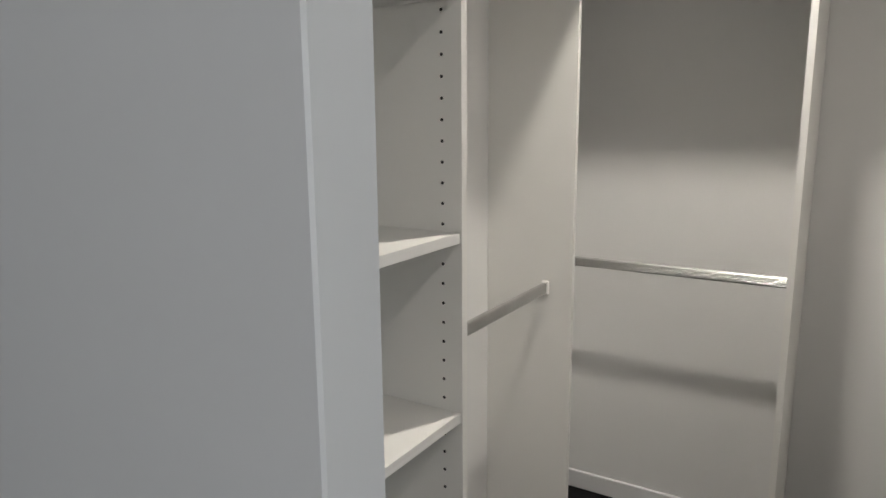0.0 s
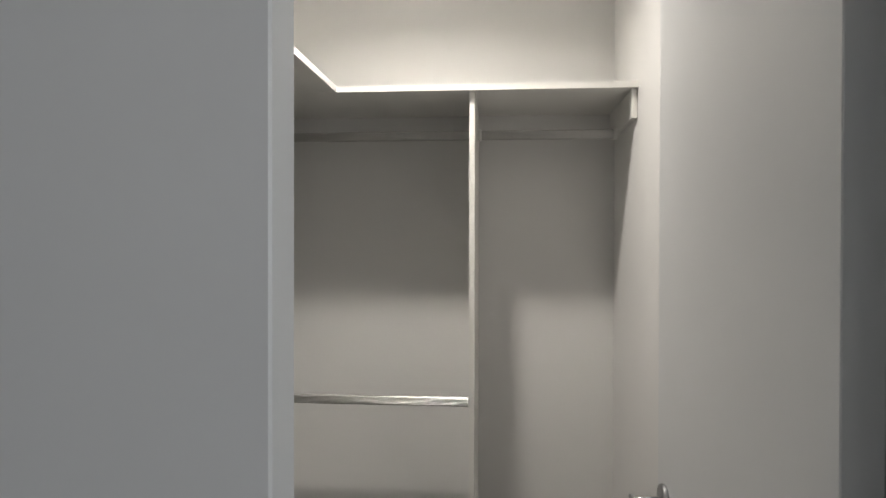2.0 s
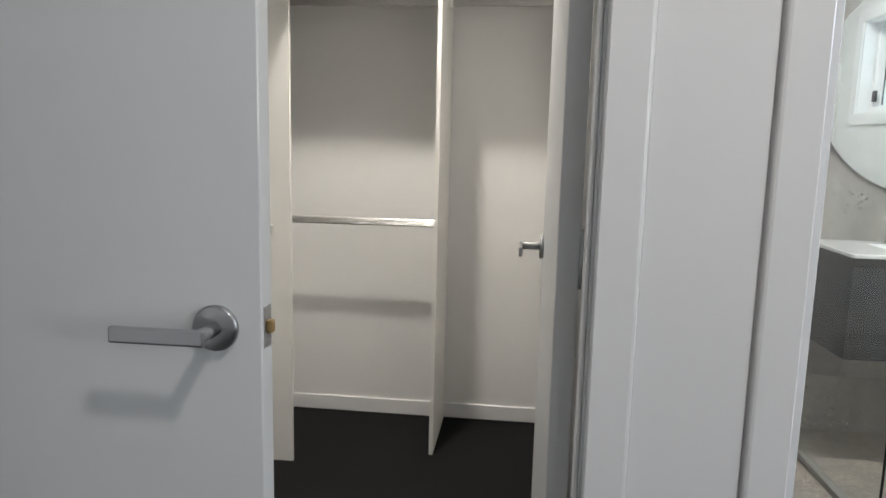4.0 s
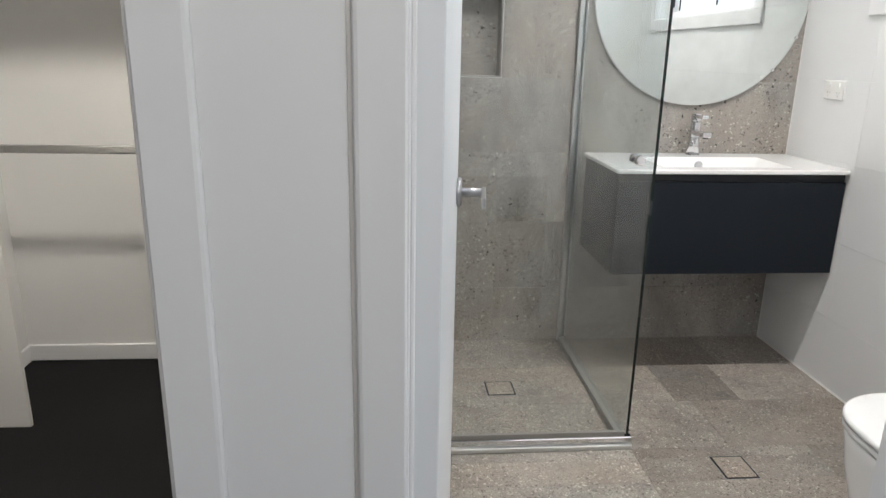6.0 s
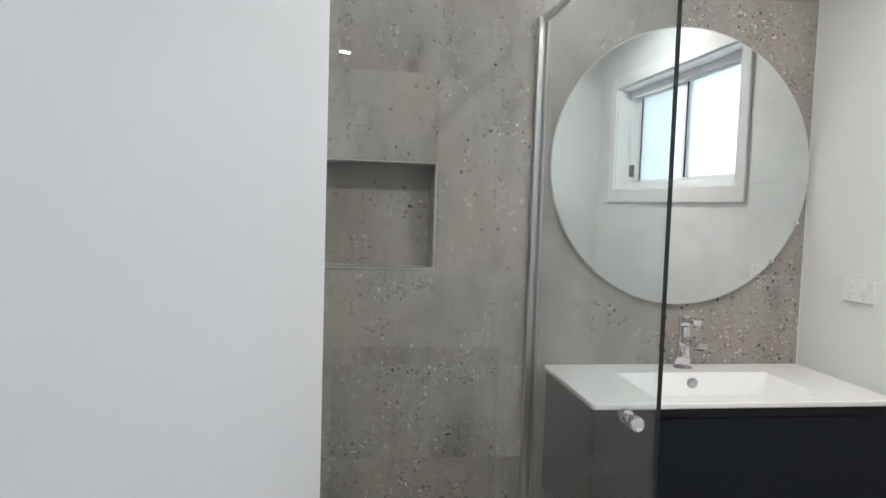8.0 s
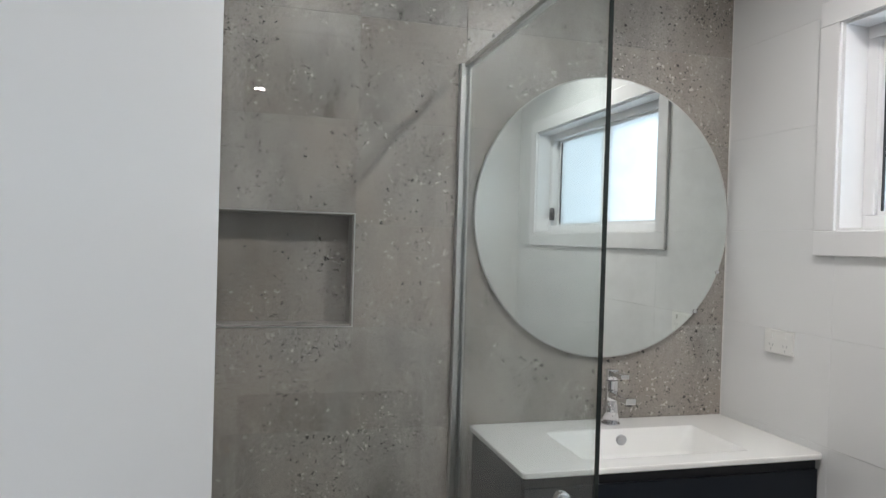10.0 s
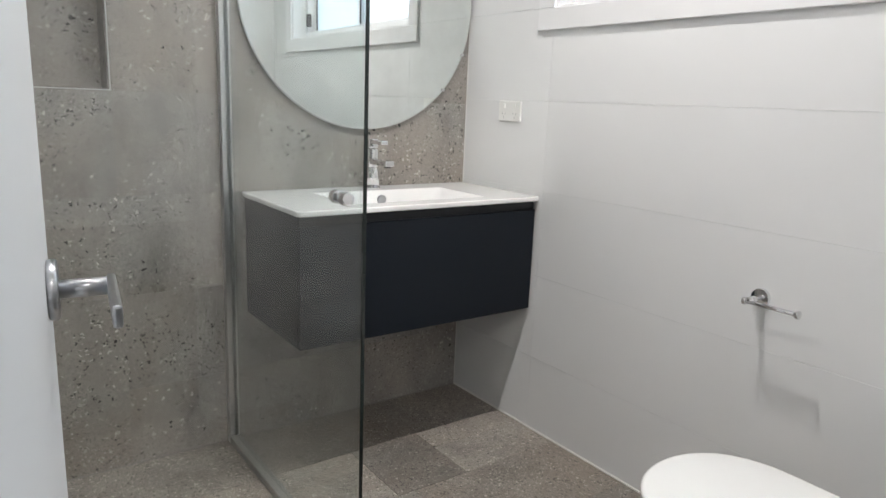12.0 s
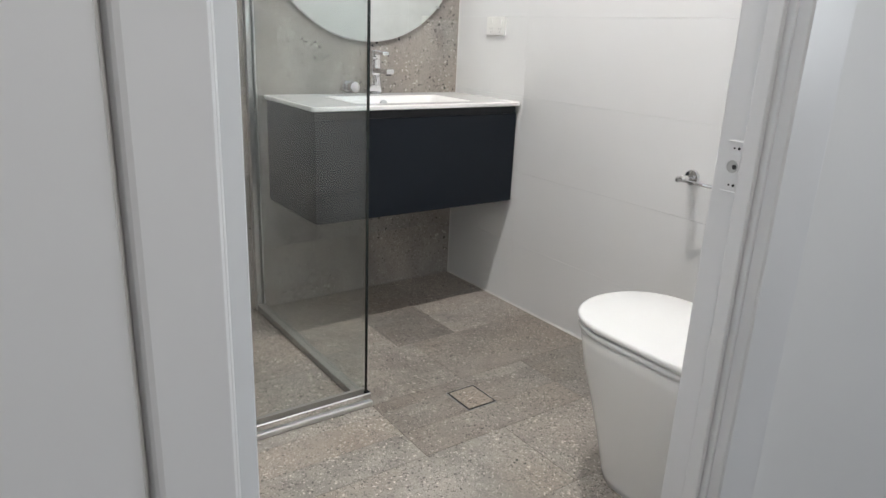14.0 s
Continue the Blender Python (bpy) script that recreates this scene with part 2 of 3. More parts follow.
def join(bm, other):
    me = bpy.data.meshes.new("joined")
    other.to_mesh(me)
    other.free()
    bm.from_mesh(me)
    bpy.data.meshes.remove(me)
    return bm


def boxes(rows, bev=0.0):
    bm = bmesh.new()
    for r in rows:
        box(*r, bev, bm)
    return bm


def tube(p, q, r, seg=24, r2=None, bev=0.0):
    """A capped cylinder or cone from p to q."""
    p, q = Vector(p), Vector(q)
    bm = bmesh.new()
    turn = (q - p).to_track_quat("Z", "Y").to_matrix().to_4x4()
    bmesh.ops.create_cone(bm, cap_ends=True, segments=seg, radius1=r, radius2=r if r2 is None else r2, depth=(q - p).length,
                          matrix=Matrix.Translation((p + q) / 2) @ turn)
    if bev:
        caps = [e for e in bm.edges if any(len(f.verts) > 4 for f in e.link_faces)]
        bmesh.ops.bevel(bm, geom=caps, offset=bev, segments=2, affect="EDGES", profile=0.5)
    return bm


def ring(c, axis, r0, r1, depth, seg=48):
    """A flat ring of inner radius r0 and outer r1 standing on c along axis."""
    c, ax = Vector(c), Vector(axis).normalized()
    m = Matrix.Translation(c) @ ax.to_track_quat("Z", "Y").to_matrix().to_4x4()
    bm = bmesh.new()
    loops = []
    for r, h in ((r0, 0), (r0, depth), (r1, depth), (r1, 0)):
        loops.append([bm.verts.new(m @ Vector((r * math.cos(a), r * math.sin(a), h))) for a in (2 * math.pi * i / seg for i in range(seg))])
    for a, b in zip(loops, loops[1:] + loops[:1]):
        for i in range(seg):
            bm.faces.new((a[i], a[(i + 1) % seg], b[(i + 1) % seg], b[i]))
    return bm


def loft(rings, cap=True):
    bm = bmesh.new()
    loops = [[bm.verts.new(p) for p in r] for r in rings]
    n = len(loops[0])
    for a, b in zip(loops, loops[1:]):
        for i in range(n):
            bm.faces.new((a[i], a[(i + 1) % n], b[(i + 1) % n], b[i]))
    if cap:
        bm.faces.new(loops[0][::-1])
        bm.faces.new(loops[-1])
    return bm


# ---- walls, floors, ceilings ----
T0, T1 = -2.030, -1.957              # lobby face and room face of the wall with the doors
RX0, RX1, RY1 = -3.18, -1.94, -0.13  # robe
EX0 = -1.83                          # ensuite: from EX0 to x = 0, up to y = 0
BX0, BX1, BY0 = -3.30, 1.7, -6.0     # bedroom
RD0, RD1, ED0, ED1, HEAD = -2.735, -1.993, -1.691, -0.970, 2.045  # door openings, between the linings
L = 0.018

structure("wall_doors", boxes([
    (BX0 - 0.1, RD0 - L, T0, T1, 0, CEIL), (RD0 - L, RD1 + L, T0, T1, HEAD + L, CEIL), (RD1 + L, ED0 - L, T0, T1, 0, CEIL),
    (ED0 - L, ED1 + L, T0, T1, HEAD + L, CEIL), (ED1 + L, BX1, T0, T1, 0, CEIL)]), WALL, "off-white painted plaster wall with two doorways", "wall")
structure("wall_robe_back", boxes([(RX0 - 0.1, RX1, RY1, RY1 + 0.1, 0, CEIL)]), ROBE_WALL, "off-white painted wall behind the hanging rails", "wall")
structure("wall_robe_side", boxes([(RX0 - 0.1, RX0, T1, RY1, 0, CEIL)]), ROBE_WALL, "off-white painted wall behind the shelving", "wall")
structure("wall_partition", boxes([(RX1, EX0, T1, 0.1, 0, CEIL)]), ROBE_WALL, "off-white partition wall between robe and ensuite", "wall")
structure("wall_bedroom_side", boxes([(BX0 - 0.1, BX0, -2.98, T0, HEAD, CEIL), (BX0 - 0.1, BX0, BY0, -2.98, 0, CEIL)]), WALL, "off-white bedroom wall with the entry doorway", "wall")
structure("wall_hall", boxes([(BX0 - 1.2, BX0 - 1.1, -3.4, T0, 0, CEIL), (BX0 - 1.1, BX0 - 0.1, -3.5, -3.4, 0, CEIL), (BX0 - 1.1, BX0 - 0.1, T0, T0 + 0.1, 0, CEIL)]), WALL,
          "off-white hallway walls beyond the entry doorway", "wall")
structure("wall_bedroom_end", boxes([(BX1, BX1 + 0.1, BY0, -5.2, 0, CEIL), (BX1, BX1 + 0.1, -3.4, T1, 0, CEIL),
          (BX1, BX1 + 0.1, -5.2, -3.4, 0, 0.9), (BX1, BX1 + 0.1, -5.2, -3.4, 2.1, CEIL)]), WALL, "off-white bedroom wall with a wide window opening", "wall")
structure("wall_bedroom_back", boxes([(BX0 - 0.1, BX1 + 0.1, BY0 - 0.1, BY0, 0, CEIL)]), WALL, "plain off-white bedroom wall", "wall")
structure("ceiling_bedroom", boxes([(BX0 - 1.2, BX1 + 0.1, BY0 - 0.1, T0, CEIL, CEIL + 0.1)]), CEILING, "flat white bedroom ceiling", "ceiling")
structure("ceiling_robe", boxes([(RX0 - 0.1, RX1, T0, RY1 + 0.1, CEIL, CEIL + 0.1)]), CEILING, "flat white robe ceiling", "ceiling")
structure("ceiling_ensuite", boxes([(RX1, 0.2, T0, 0.1, CEIL, CEIL + 0.1)]), CEILING, "flat white ensuite ceiling", "ceiling")
structure("floor_robe", boxes([(RX0, RX1, T0 + 0.002, RY1, -0.1, 0)]), CARPET, "charcoal cut-pile carpet of the walk-in robe", "floor")
structure("floor_bedroom", boxes([(BX0 - 1.2, BX1, BY0, T0 + 0.002, -0.1, 0)]), CARPET, "charcoal cut-pile carpet of the bedroom", "floor")


def skirting(name, rows, label):
    return structure(name, boxes(rows, 0.003), TRIM, label, "skirting board")


SK, SH = 0.012, 0.068
skirting("baseboard_robe_back", [(RX0, RX1 - SK - 0.001, RY1 - SK, RY1, 0, SH)], "white painted skirting along the robe's back wall")
skirting("baseboard_robe_side", [(RX0, RX0 + SK, -1.449, -0.666, 0, SH), (RX0, RX0 + SK, -0.648, RY1 - SK - 0.001, 0, SH)], "white painted skirting below the hanging rail")
skirting("baseboard_partition", [(RX1 - SK, RX1, -1.94, RY1 - SK, 0, SH)], "white painted skirting behind the open robe door")
skirting("baseboard_lobby", [(-1.923, -1.758, T0 - SK, T0, 0, SH)], "short white skirting between the two doorways")
skirting("baseboard_bedroom", [(-0.857, BX1, T0 - SK, T0, 0, SH)], "white painted skirting beside the ensuite doorway")


def profile_strip(x_in, x_out, z0, z1, face):
    """A 65 mm architrave: flat board with a rounded outer edge; x_in is the edge beside the opening, face the wall's face."""
    s = 1 if x_out > x_in else -1
    w = abs(x_out - x_in)
    pts = [(0, 0), (0, -0.018), (0.003, -0.021), (w - 0.007, -0.021), (w - 0.003, -0.0195), (w - 0.0008, -0.0165), (w, -0.013), (w, 0)]
    return loft([[Vector((x_in + s * a, face + b, z)) for a, b in pts] for z in (z0, z1)])


def door_frame(name, x0, x1, label, right_width=0.069):
    t = thing(name, label, "door frame", base=(x0, T0, 0))
    t["kind"] = "structure"
    part("jamb", boxes([(x0 - L, x0, T0 - 0.002, T1 + 0.002, 0, HEAD)], 0.0015), TRIM, t)
    part("jamb", boxes([(x1, x1 + L, T0 - 0.002, T1 + 0.002, 0, HEAD)], 0.0015), TRIM, t)
    part("head", boxes([(x0 - L, x1 + L, T0 - 0.002, T1 + 0.002, HEAD, HEAD + L)], 0.0015), TRIM, t)
    s0, s1 = T1 - 0.040 - 0.024, T1 - 0.040
    part("stop", boxes([(x0, x0 + 0.007, s0, s1, 0, HEAD - 0.009)], 0.002), TRIM, t)
    part("stop", boxes([(x1 - 0.009, x1, s0, s1, 0, HEAD - 0.009)], 0.002), TRIM, t)
    part("stop", boxes([(x0, x1, s0, s1, HEAD - 0.009, HEAD)], 0.002), TRIM, t)
    part("architrave", profile_strip(x0 - 0.004, x0 - 0.0655, 0, HEAD + 0.07, T0), TRIM, t)
    part("architrave", profile_strip(x1 + 0.004, x1 + right_width, 0, HEAD + 0.07, T0), TRIM, t)
    part("architrave", boxes([(x0 - 0.008, x1 + 0.008, T0 - 0.021, T0, HEAD + 0.008, HEAD + 0.07)], 0.003), TRIM, t)
    return t


door_frame("door_frame_1", RD0, RD1, "white painted timber frame of the robe doorway")
ensuite_frame = door_frame("door_frame_2", ED0, ED1, "white painted timber frame of the ensuite doorway", 0.112)
part("hinge_packer", boxes([(ED0, ED0 + 0.006, T1 - 0.0395, T1 + 0.002, 0, HEAD - 0.009)], 0.0008), TRIM, ensuite_frame)
# packing board between the two architraves, with an open joint beside the ensuite one
part("packing_board", boxes([(RD1 + 0.069, ED0 - 0.0705, T0 - 0.013, T0, 0, HEAD + 0.07)], 0.001), TRIM, ensuite_frame)


def lever_set(parent, x, y, z, face, toward, label="brushed nickel lever handle on a round rose"):
    """Rose, neck and flat lever on the face whose outward normal is face (+1 or -1 along local y); the lever points along local x by toward."""
    h = part("handle", tube((x, y, z), (x, y + face * 0.010, z), 0.0315, 40, bev=0.003), NICKEL, parent, label, True)
    part("neck", tube((x, y + face * 0.010, z), (x, y + face * 0.060, z), 0.0095, 20), NICKEL, h, "", True)
    x1 = x + toward * 0.118
    ya, yb = sorted((y + face * 0.054, y + face * 0.063))
    xa, xb = sorted((x - toward * 0.010, x1))
    part("lever", box(xa, xb, ya, yb, z - 0.011, z + 0.011, 0.003, None, 2), NICKEL, h)
    return h


def flush_door(name, label, base, rz, width, hinge_sign, lock_face=True):
    """A flush leaf in its own frame: hinge at the origin, leaf along +x (hinge_sign 1) or -x, thickness from y = -0.038 to 0."""
    t = thing(name, label, "door", base=base, rz=rz)
    TURNED.add(t.name)
    a, b = sorted((0.0, hinge_sign * width))
    part("leaf", box(a, b, -0.038, 0, 0.012, 2.035, 0.0015), DOOR, t)
    zx = hinge_sign * (width - 0.062)
    for f, y in ((-1, -0.038), (1, 0.0)):
        lever_set(t, zx, y, 0.953, f, -hinge_sign)
    e = hinge_sign * width
    p = part("latch_plate", box(min(e - hinge_sign * 0.001, e + hinge_sign * 0.0012), max(e - hinge_sign * 0.001, e + hinge_sign * 0.0012), -0.031, -0.007, 0.9245, 0.9815), NICKEL, t,
             "dark steel latch plate on the leaf's edge")
    part("latch_bolt", box(min(e, e + hinge_sign * 0.010), max(e, e + hinge_sign * 0.010), -0.025, -0.013, 0.944, 0.962, 0.002), BRASS, p, "brass latch bolt")
    for z in (0.20, 1.02, 1.84):
        part("hinge", tube((0, 0.004, z - 0.05), (0, 0.004, z + 0.05), 0.006, 14), NICKEL, t, "", True)
    return t


flush_door("door_1", "white flush bedroom door standing open before the robe doorway", (-3.256, -2.151, 0), 0, 0.82, 1)
flush_door("door_2", "white flush robe door standing open inside the robe", (RD1 - 0.005, T1 + 0.055, 0), -90, 0.675, -1)
flush_door("door_3", "white flush ensuite door standing open into the ensuite", (ED0 + 0.0065, T1 + 0.0030, 0), 82.4, 0.659, 1)

sx = ED1 - 0.0012
SZ, SY = 0.938, T1 - 0.027
strike = part("strike_plate", box(sx - 0.0004, sx + 0.001, SY - 0.011, SY + 0.011, SZ - 0.034, SZ + 0.034, 0.0002), TRIM, ensuite_frame, "white-painted strike plate in a shallow rebate")
part("rebate_edge", boxes([(sx - 0.0022, sx + 0.001, SY - 0.0122, SY + 0.0122, SZ + 0.034, SZ + 0.0355), (sx - 0.0022, sx + 0.001, SY - 0.0122, SY + 0.0122, SZ - 0.0355, SZ - 0.034),
                           (sx - 0.0022, sx + 0.001, SY - 0.0122, SY - 0.011, SZ - 0.034, SZ + 0.034)], 0.0003), TRIM, strike)
part("latch_cup", ring((sx - 0.0003, SY + 0.001, SZ), (-1, 0, 0), 0.0088, 0.0103, 0.0012, 32), TRIM, strike, "raised lip round the paint-filled latch cup")
# flat grey disc: the shade inside the white-painted cup, put into its colour
part("cup_floor", tube((sx - 0.0003, SY + 0.001, SZ), (sx - 0.0006, SY + 0.001, SZ), 0.0087, 28), PIN_CUP_GREY, strike)
part("latch_hole", tube((sx - 0.0005, SY - 0.002, SZ), (sx - 0.0010, SY - 0.002, SZ), 0.0034, 20), DARK, strike)
for dz in (-0.0255, 0.0255):
    for dy, r in ((-0.005, 0.0020), (0.002, 0.0013)):
        part("screw_hole", tube((sx, SY + dy, SZ + dz), (sx - 0.0012, SY + dy, SZ + dz), r, 12), DARK, strike)


# ---- walk-in robe joinery ----
PT = 0.016
SHELF_Z = 1.849


def wardrobe_shelf():
    t = thing("wardrobe_shelf", "white L-shaped top shelf running round the robe", "shelf", base=(-2.8, -0.5, SHELF_Z))
    part("board", box(RX0 + 0.001, RX1 - 0.001, -0.545, RY1 - 0.001, SHELF_Z, SHELF_Z + PT), LAMINATE, t)
    part("board", box(RX0 + 0.001, -2.809, T1 + 0.002, -0.5455, SHELF_Z, SHELF_Z + PT), LAMINATE, t)
    part("edge_strip", box(-2.809, RX1 - 0.001, -0.5465, -0.545, SHELF_Z - 0.001, SHELF_Z + PT + 0.001), PVC, t, "white edging")
    part("edge_strip", box(-2.809, -2.8075, T1 + 0.002, -0.5465, SHELF_Z - 0.001, SHELF_Z + PT + 0.001), PVC, t, "white edging")
    part("batten", box(RX1 - 0.017, RX1 - 0.001, -0.53, RY1 - 0.001, SHELF_Z - 0.085, SHELF_Z - 0.001, 0.001), LAMINATE, t, "white wall batten below the shelf")


wardrobe_shelf()


def upright(name, label, x0, x1, y0, y1, front):
    t = thing(name, label, "wardrobe panel", base=((x0 + x1) / 2, (y0 + y1) / 2, 0))
    part("panel", box(x0, x1, y0, y1, 0.0, SHELF_Z - 0.001), LAMINATE, t)
    if front == "y":
        part("edge_strip", box(x0, x1, y0 - 0.0015, y0, 0.0, SHELF_Z - 0.001), PVC, t)
    else:
        part("edge_strip", box(x1, x1 + 0.0015, y0, y1, 0.0, SHELF_Z - 0.001), PVC, t)
    return t


upright("wardrobe_divider", "tall white divider panel between the hanging bays", -2.419, -2.403, -0.525, RY1 - SK - 0.001, "y")
upright("wardrobe_end_panel", "tall white end panel carrying the side rails", RX0 + 0.0005, -2.925, -0.665, -0.649, "x")


def bookcase():
    """Open shelf tower with two drilled sides and four shelves."""
    t = thing("shelf_tower", "tall white open shelf tower with adjustable shelves", "shelving", base=(-3.0, -1.68, 0))
    y0, y1, xf = T1 + 0.012, -1.450, -2.800
    for a, b, name in ((y1 - PT, y1, "side_panel"), (y0, y0 + PT, "side_panel")):
        s = part(name, box(RX0 + 0.001, xf, a, b, 0.0, SHELF_Z - 0.001), LAMINATE, t)
        part("edge_strip", box(xf, xf + 0.0015, a, b, 0.0, SHELF_Z - 0.001), PVC, s)
        face = a if a > -1.6 else b
        n = -1 if a > -1.6 else 1
        holes = bmesh.new()
        for k in range(54):
            z = 0.16 + 0.032 * k
            for hx in (xf - 0.033, RX0 + 0.06):
                join(holes, tube((hx, face + n * 0.0006, z), (hx, face - n * 0.002, z), 0.0027, 8))
        tagged(part("peg_holes", holes, DARK, s, "two rows of drilled peg holes"), kind="stuff")
    part("back_panel", box(RX0 + 0.001, RX0 + 0.006, y0 + PT, y1 - PT, 0.0, SHELF_Z - 0.001), LAMINATE, t)
    for z in (0.252, 0.557, 0.875, 1.172, 1.533):
        s = part("shelf", box(RX0 + 0.006, xf - 0.003, y0 + PT + 0.001, y1 - PT - 0.001, z - PT, z), LAMINATE, t)
        part("edge_strip", box(xf - 0.003, xf - 0.0015, y0 + PT + 0.001, y1 - PT - 0.001, z - PT, z), PVC, s)
    return t


bookcase()


def hanging_rail(label, p, q, axis):
    """Ribbed oval aluminium rail with white end sockets, along x or y."""
    t = thing("hanging_rail", label, "clothes rail", "robe rails", base=((p[0] + q[0]) / 2, (p[1] + q[1]) / 2, p[2]))
    w, h = 0.0075, 0.015
    prof = [(-w, -h + 0.004), (-w + 0.003, -h), (w - 0.003, -h), (w, -h + 0.004)]
    for k in range(5):
        z = -0.008 + 0.004 * k
        prof += [(w, z - 0.0012), (w - 0.0009, z), (w, z + 0.0012)]
    prof += [(w, h - 0.004), (w - 0.003, h), (-w + 0.003, h), (-w, h - 0.004)]
    for k in range(4, -1, -1):
        z = -0.008 + 0.004 * k
        prof += [(-w, z + 0.0012), (-w + 0.0009, z), (-w, z - 0.0012)]
    rings = []
    for c in (p, q):
        rings.append([Vector((c[0], c[1] + a, c[2] + b)) if axis == "x" else Vector((c[0] + a, c[1], c[2] + b)) for a, b in prof])
    part("rail", loft(rings), RAIL, t, "ribbed aluminium bar")
    s = Vector(q) - Vector(p)
    s.normalize()
    for c, d in ((p, s), (q, -s)):
        e = Vector(c) + d * 0.012
        lo = [min(c[i], e[i]) for i in range(3)]
        hi = [max(c[i], e[i]) for i in range(3)]
        if axis == "x":
            part("rail_socket", box(lo[0], hi[0], c[1] - 0.011, c[1] + 0.011, c[2] - 0.019, c[2] + 0.019, 0.003), PVC, t, "white plastic end socket")
        else:
            part("rail_socket", box(c[0] - 0.011, c[0] + 0.011, lo[1], hi[1], c[2] - 0.019, c[2] + 0.019, 0.003), PVC, t, "white plastic end socket")
    return t


RY = -0.29
hanging_rail("ribbed aluminium lower rail across the back bay", (RX0 + 0.001, RY, 0.888), (-2.420, RY, 0.888), "x")
hanging_rail("ribbed aluminium upper rail across the back bay", (RX0 + 0.001, RY, 1.757), (-2.420, RY, 1.757), "x")
hanging_rail("ribbed aluminium upper rail in the tall bay", (-2.402, RY, 1.757), (RX1 - 0.018, RY, 1.757), "x")
hanging_rail("ribbed aluminium lower rail beside the shelf tower", (-2.998, -1.449, 0.888), (-2.998, -0.666, 0.888), "y")
hanging_rail("ribbed aluminium upper rail beside the shelf tower", (-2.998, -1.449, 1.757), (-2.998, -0.666, 1.757), "y")

# ---- ensuite shell ----
WX0, WX1, WZ0, WZ1 = -1.69, -0.45, 1.463, 2.04  # window reveal along y and z
NX0, NX1, NZ0, NZ1, ND = -1.78, -1.255, 1.15, 1.48, 0.09  # shower niche
TT = 0.0014
wall_back = structure("wall_ensuite_back", boxes([
    (EX0, NX0, TT, 0.15, 0, CEIL), (NX1, 0.2, TT, 0.15, 0, CEIL), (NX0, NX1, TT, 0.15, 0, NZ0), (NX0, NX1, TT, 0.15, NZ1, CEIL), (NX0, NX1, ND + 0.006, 0.15, NZ0, NZ1)]),
    GROUT, "grey concrete-look tiled wall with a recessed shower niche", "wall")
wall_right = structure("wall_ensuite_window", boxes([
    (TT, 0.2, T1, WX0, 0, CEIL), (TT, 0.2, WX1, TT, 0, CEIL), (TT, 0.2, WX0, WX1, 0, WZ0), (TT, 0.2, WX0, WX1, WZ1, CEIL)]),
    WHITE_GROUT, "white tiled wall with a high frosted window", "wall")
wall_left = structure("wall_ensuite_shower", boxes([(EX0, EX0 + 0.004, T1, TT, 0, CEIL)]), GROUT, "grey tiled shower side wall", "wall")
wall_front = structure("wall_ensuite_front", boxes([(ED1 + L + 0.08, 0.0, T1, T1 + 0.004, 0, CEIL)]), WHITE_TILE, "white tiled wall behind the toilet", "wall")
floor_ens = structure("floor_ensuite", boxes([(EX0, 0.0, T0 + 0.002, TT, -0.1, -TT)]), GROUT, "grey concrete-look tiled ensuite floor", "floor")


def window():
    t = thing("window_1", "white sliding window with frosted panes set high in the wall", "window", base=(0.0, (WX0 + WX1) / 2, WZ0))
    t["kind"] = "structure"
    x1 = 0.15
    for r in ((0.0, x1, WX0, WX0 + 0.012, WZ0, WZ1), (0.0, x1, WX1 - 0.012, WX1, WZ0, WZ1), (0.0, x1, WX0 + 0.012, WX1 - 0.012, WZ0, WZ0 + 0.012),
              (0.0, x1, WX0 + 0.012, WX1 - 0.012, WZ1 - 0.012, WZ1)):
        part("reveal", box(*r, 0.001), TRIM, t)
    w = 0.065
    for r in ((-0.012, 0.0, WX0 - w, WX1 + w, WZ0 - w, WZ0 + 0.004), (-0.012, 0.0, WX0 - w, WX1 + w, WZ1 - 0.004, WZ1 + w),
              (-0.012, 0.0, WX0 - w, WX0 + 0.004, WZ0 + 0.004, WZ1 - 0.004), (-0.012, 0.0, WX1 - 0.004, WX1 + w, WZ0 + 0.004, WZ1 - 0.004)):
        part("architrave", box(*r, 0.002), TRIM, t)
    a, b, c, d = WX0 + 0.012, WX1 - 0.012, WZ0 + 0.012, WZ1 - 0.012
    f = 0.036
    for r in ((0.075, 0.145, a, b, c, c + f), (0.075, 0.145, a, b, d - f, d), (0.075, 0.145, a, a + f, c + f, d - f), (0.075, 0.145, b - f, b, c + f, d - f)):
        part("window_frame", box(*r, 0.002), TRIM, t)
    m = (a + b) / 2
    for y0, y1, x in ((m - 0.02, b - f, 0.088), (a + f, m + 0.02, 0.112)):
        s = part("sash", boxes([(x, x + 0.02, y0, y0 + 0.03, c + f, d - f), (x, x + 0.02, y1 - 0.012, y1, c + f, d - f),
                                (x, x + 0.02, y0 + 0.03, y1 - 0.012, c + f, c + f + 0.012), (x, x + 0.02, y0 + 0.03, y1 - 0.012, d - f - 0.012, d - f)], 0.001), TRIM, t)
        p = part("pane", box(x + 0.006, x + 0.011, y0 + 0.03, y1 - 0.012, c + f + 0.012, d - f - 0.012), FROST, s, "frosted glass pane")
        p.visible_shadow = False
        part("glazing_seal", boxes([(x - 0.001, x + 0.006, y1 - 0.016, y1 - 0.012, c + f + 0.012, d - f - 0.012), (x - 0.001, x + 0.006, y0 + 0.03, y0 + 0.034, c + f + 0.012, d - f - 0.012)]), DARK, s, "black rubber seal")
    part("window_lock", box(0.062, 0.088, a + f + 0.002, a + f + 0.02, c + f + 0.03, c + f + 0.10, 0.003), DARK, t, "black sash lock")
    return t


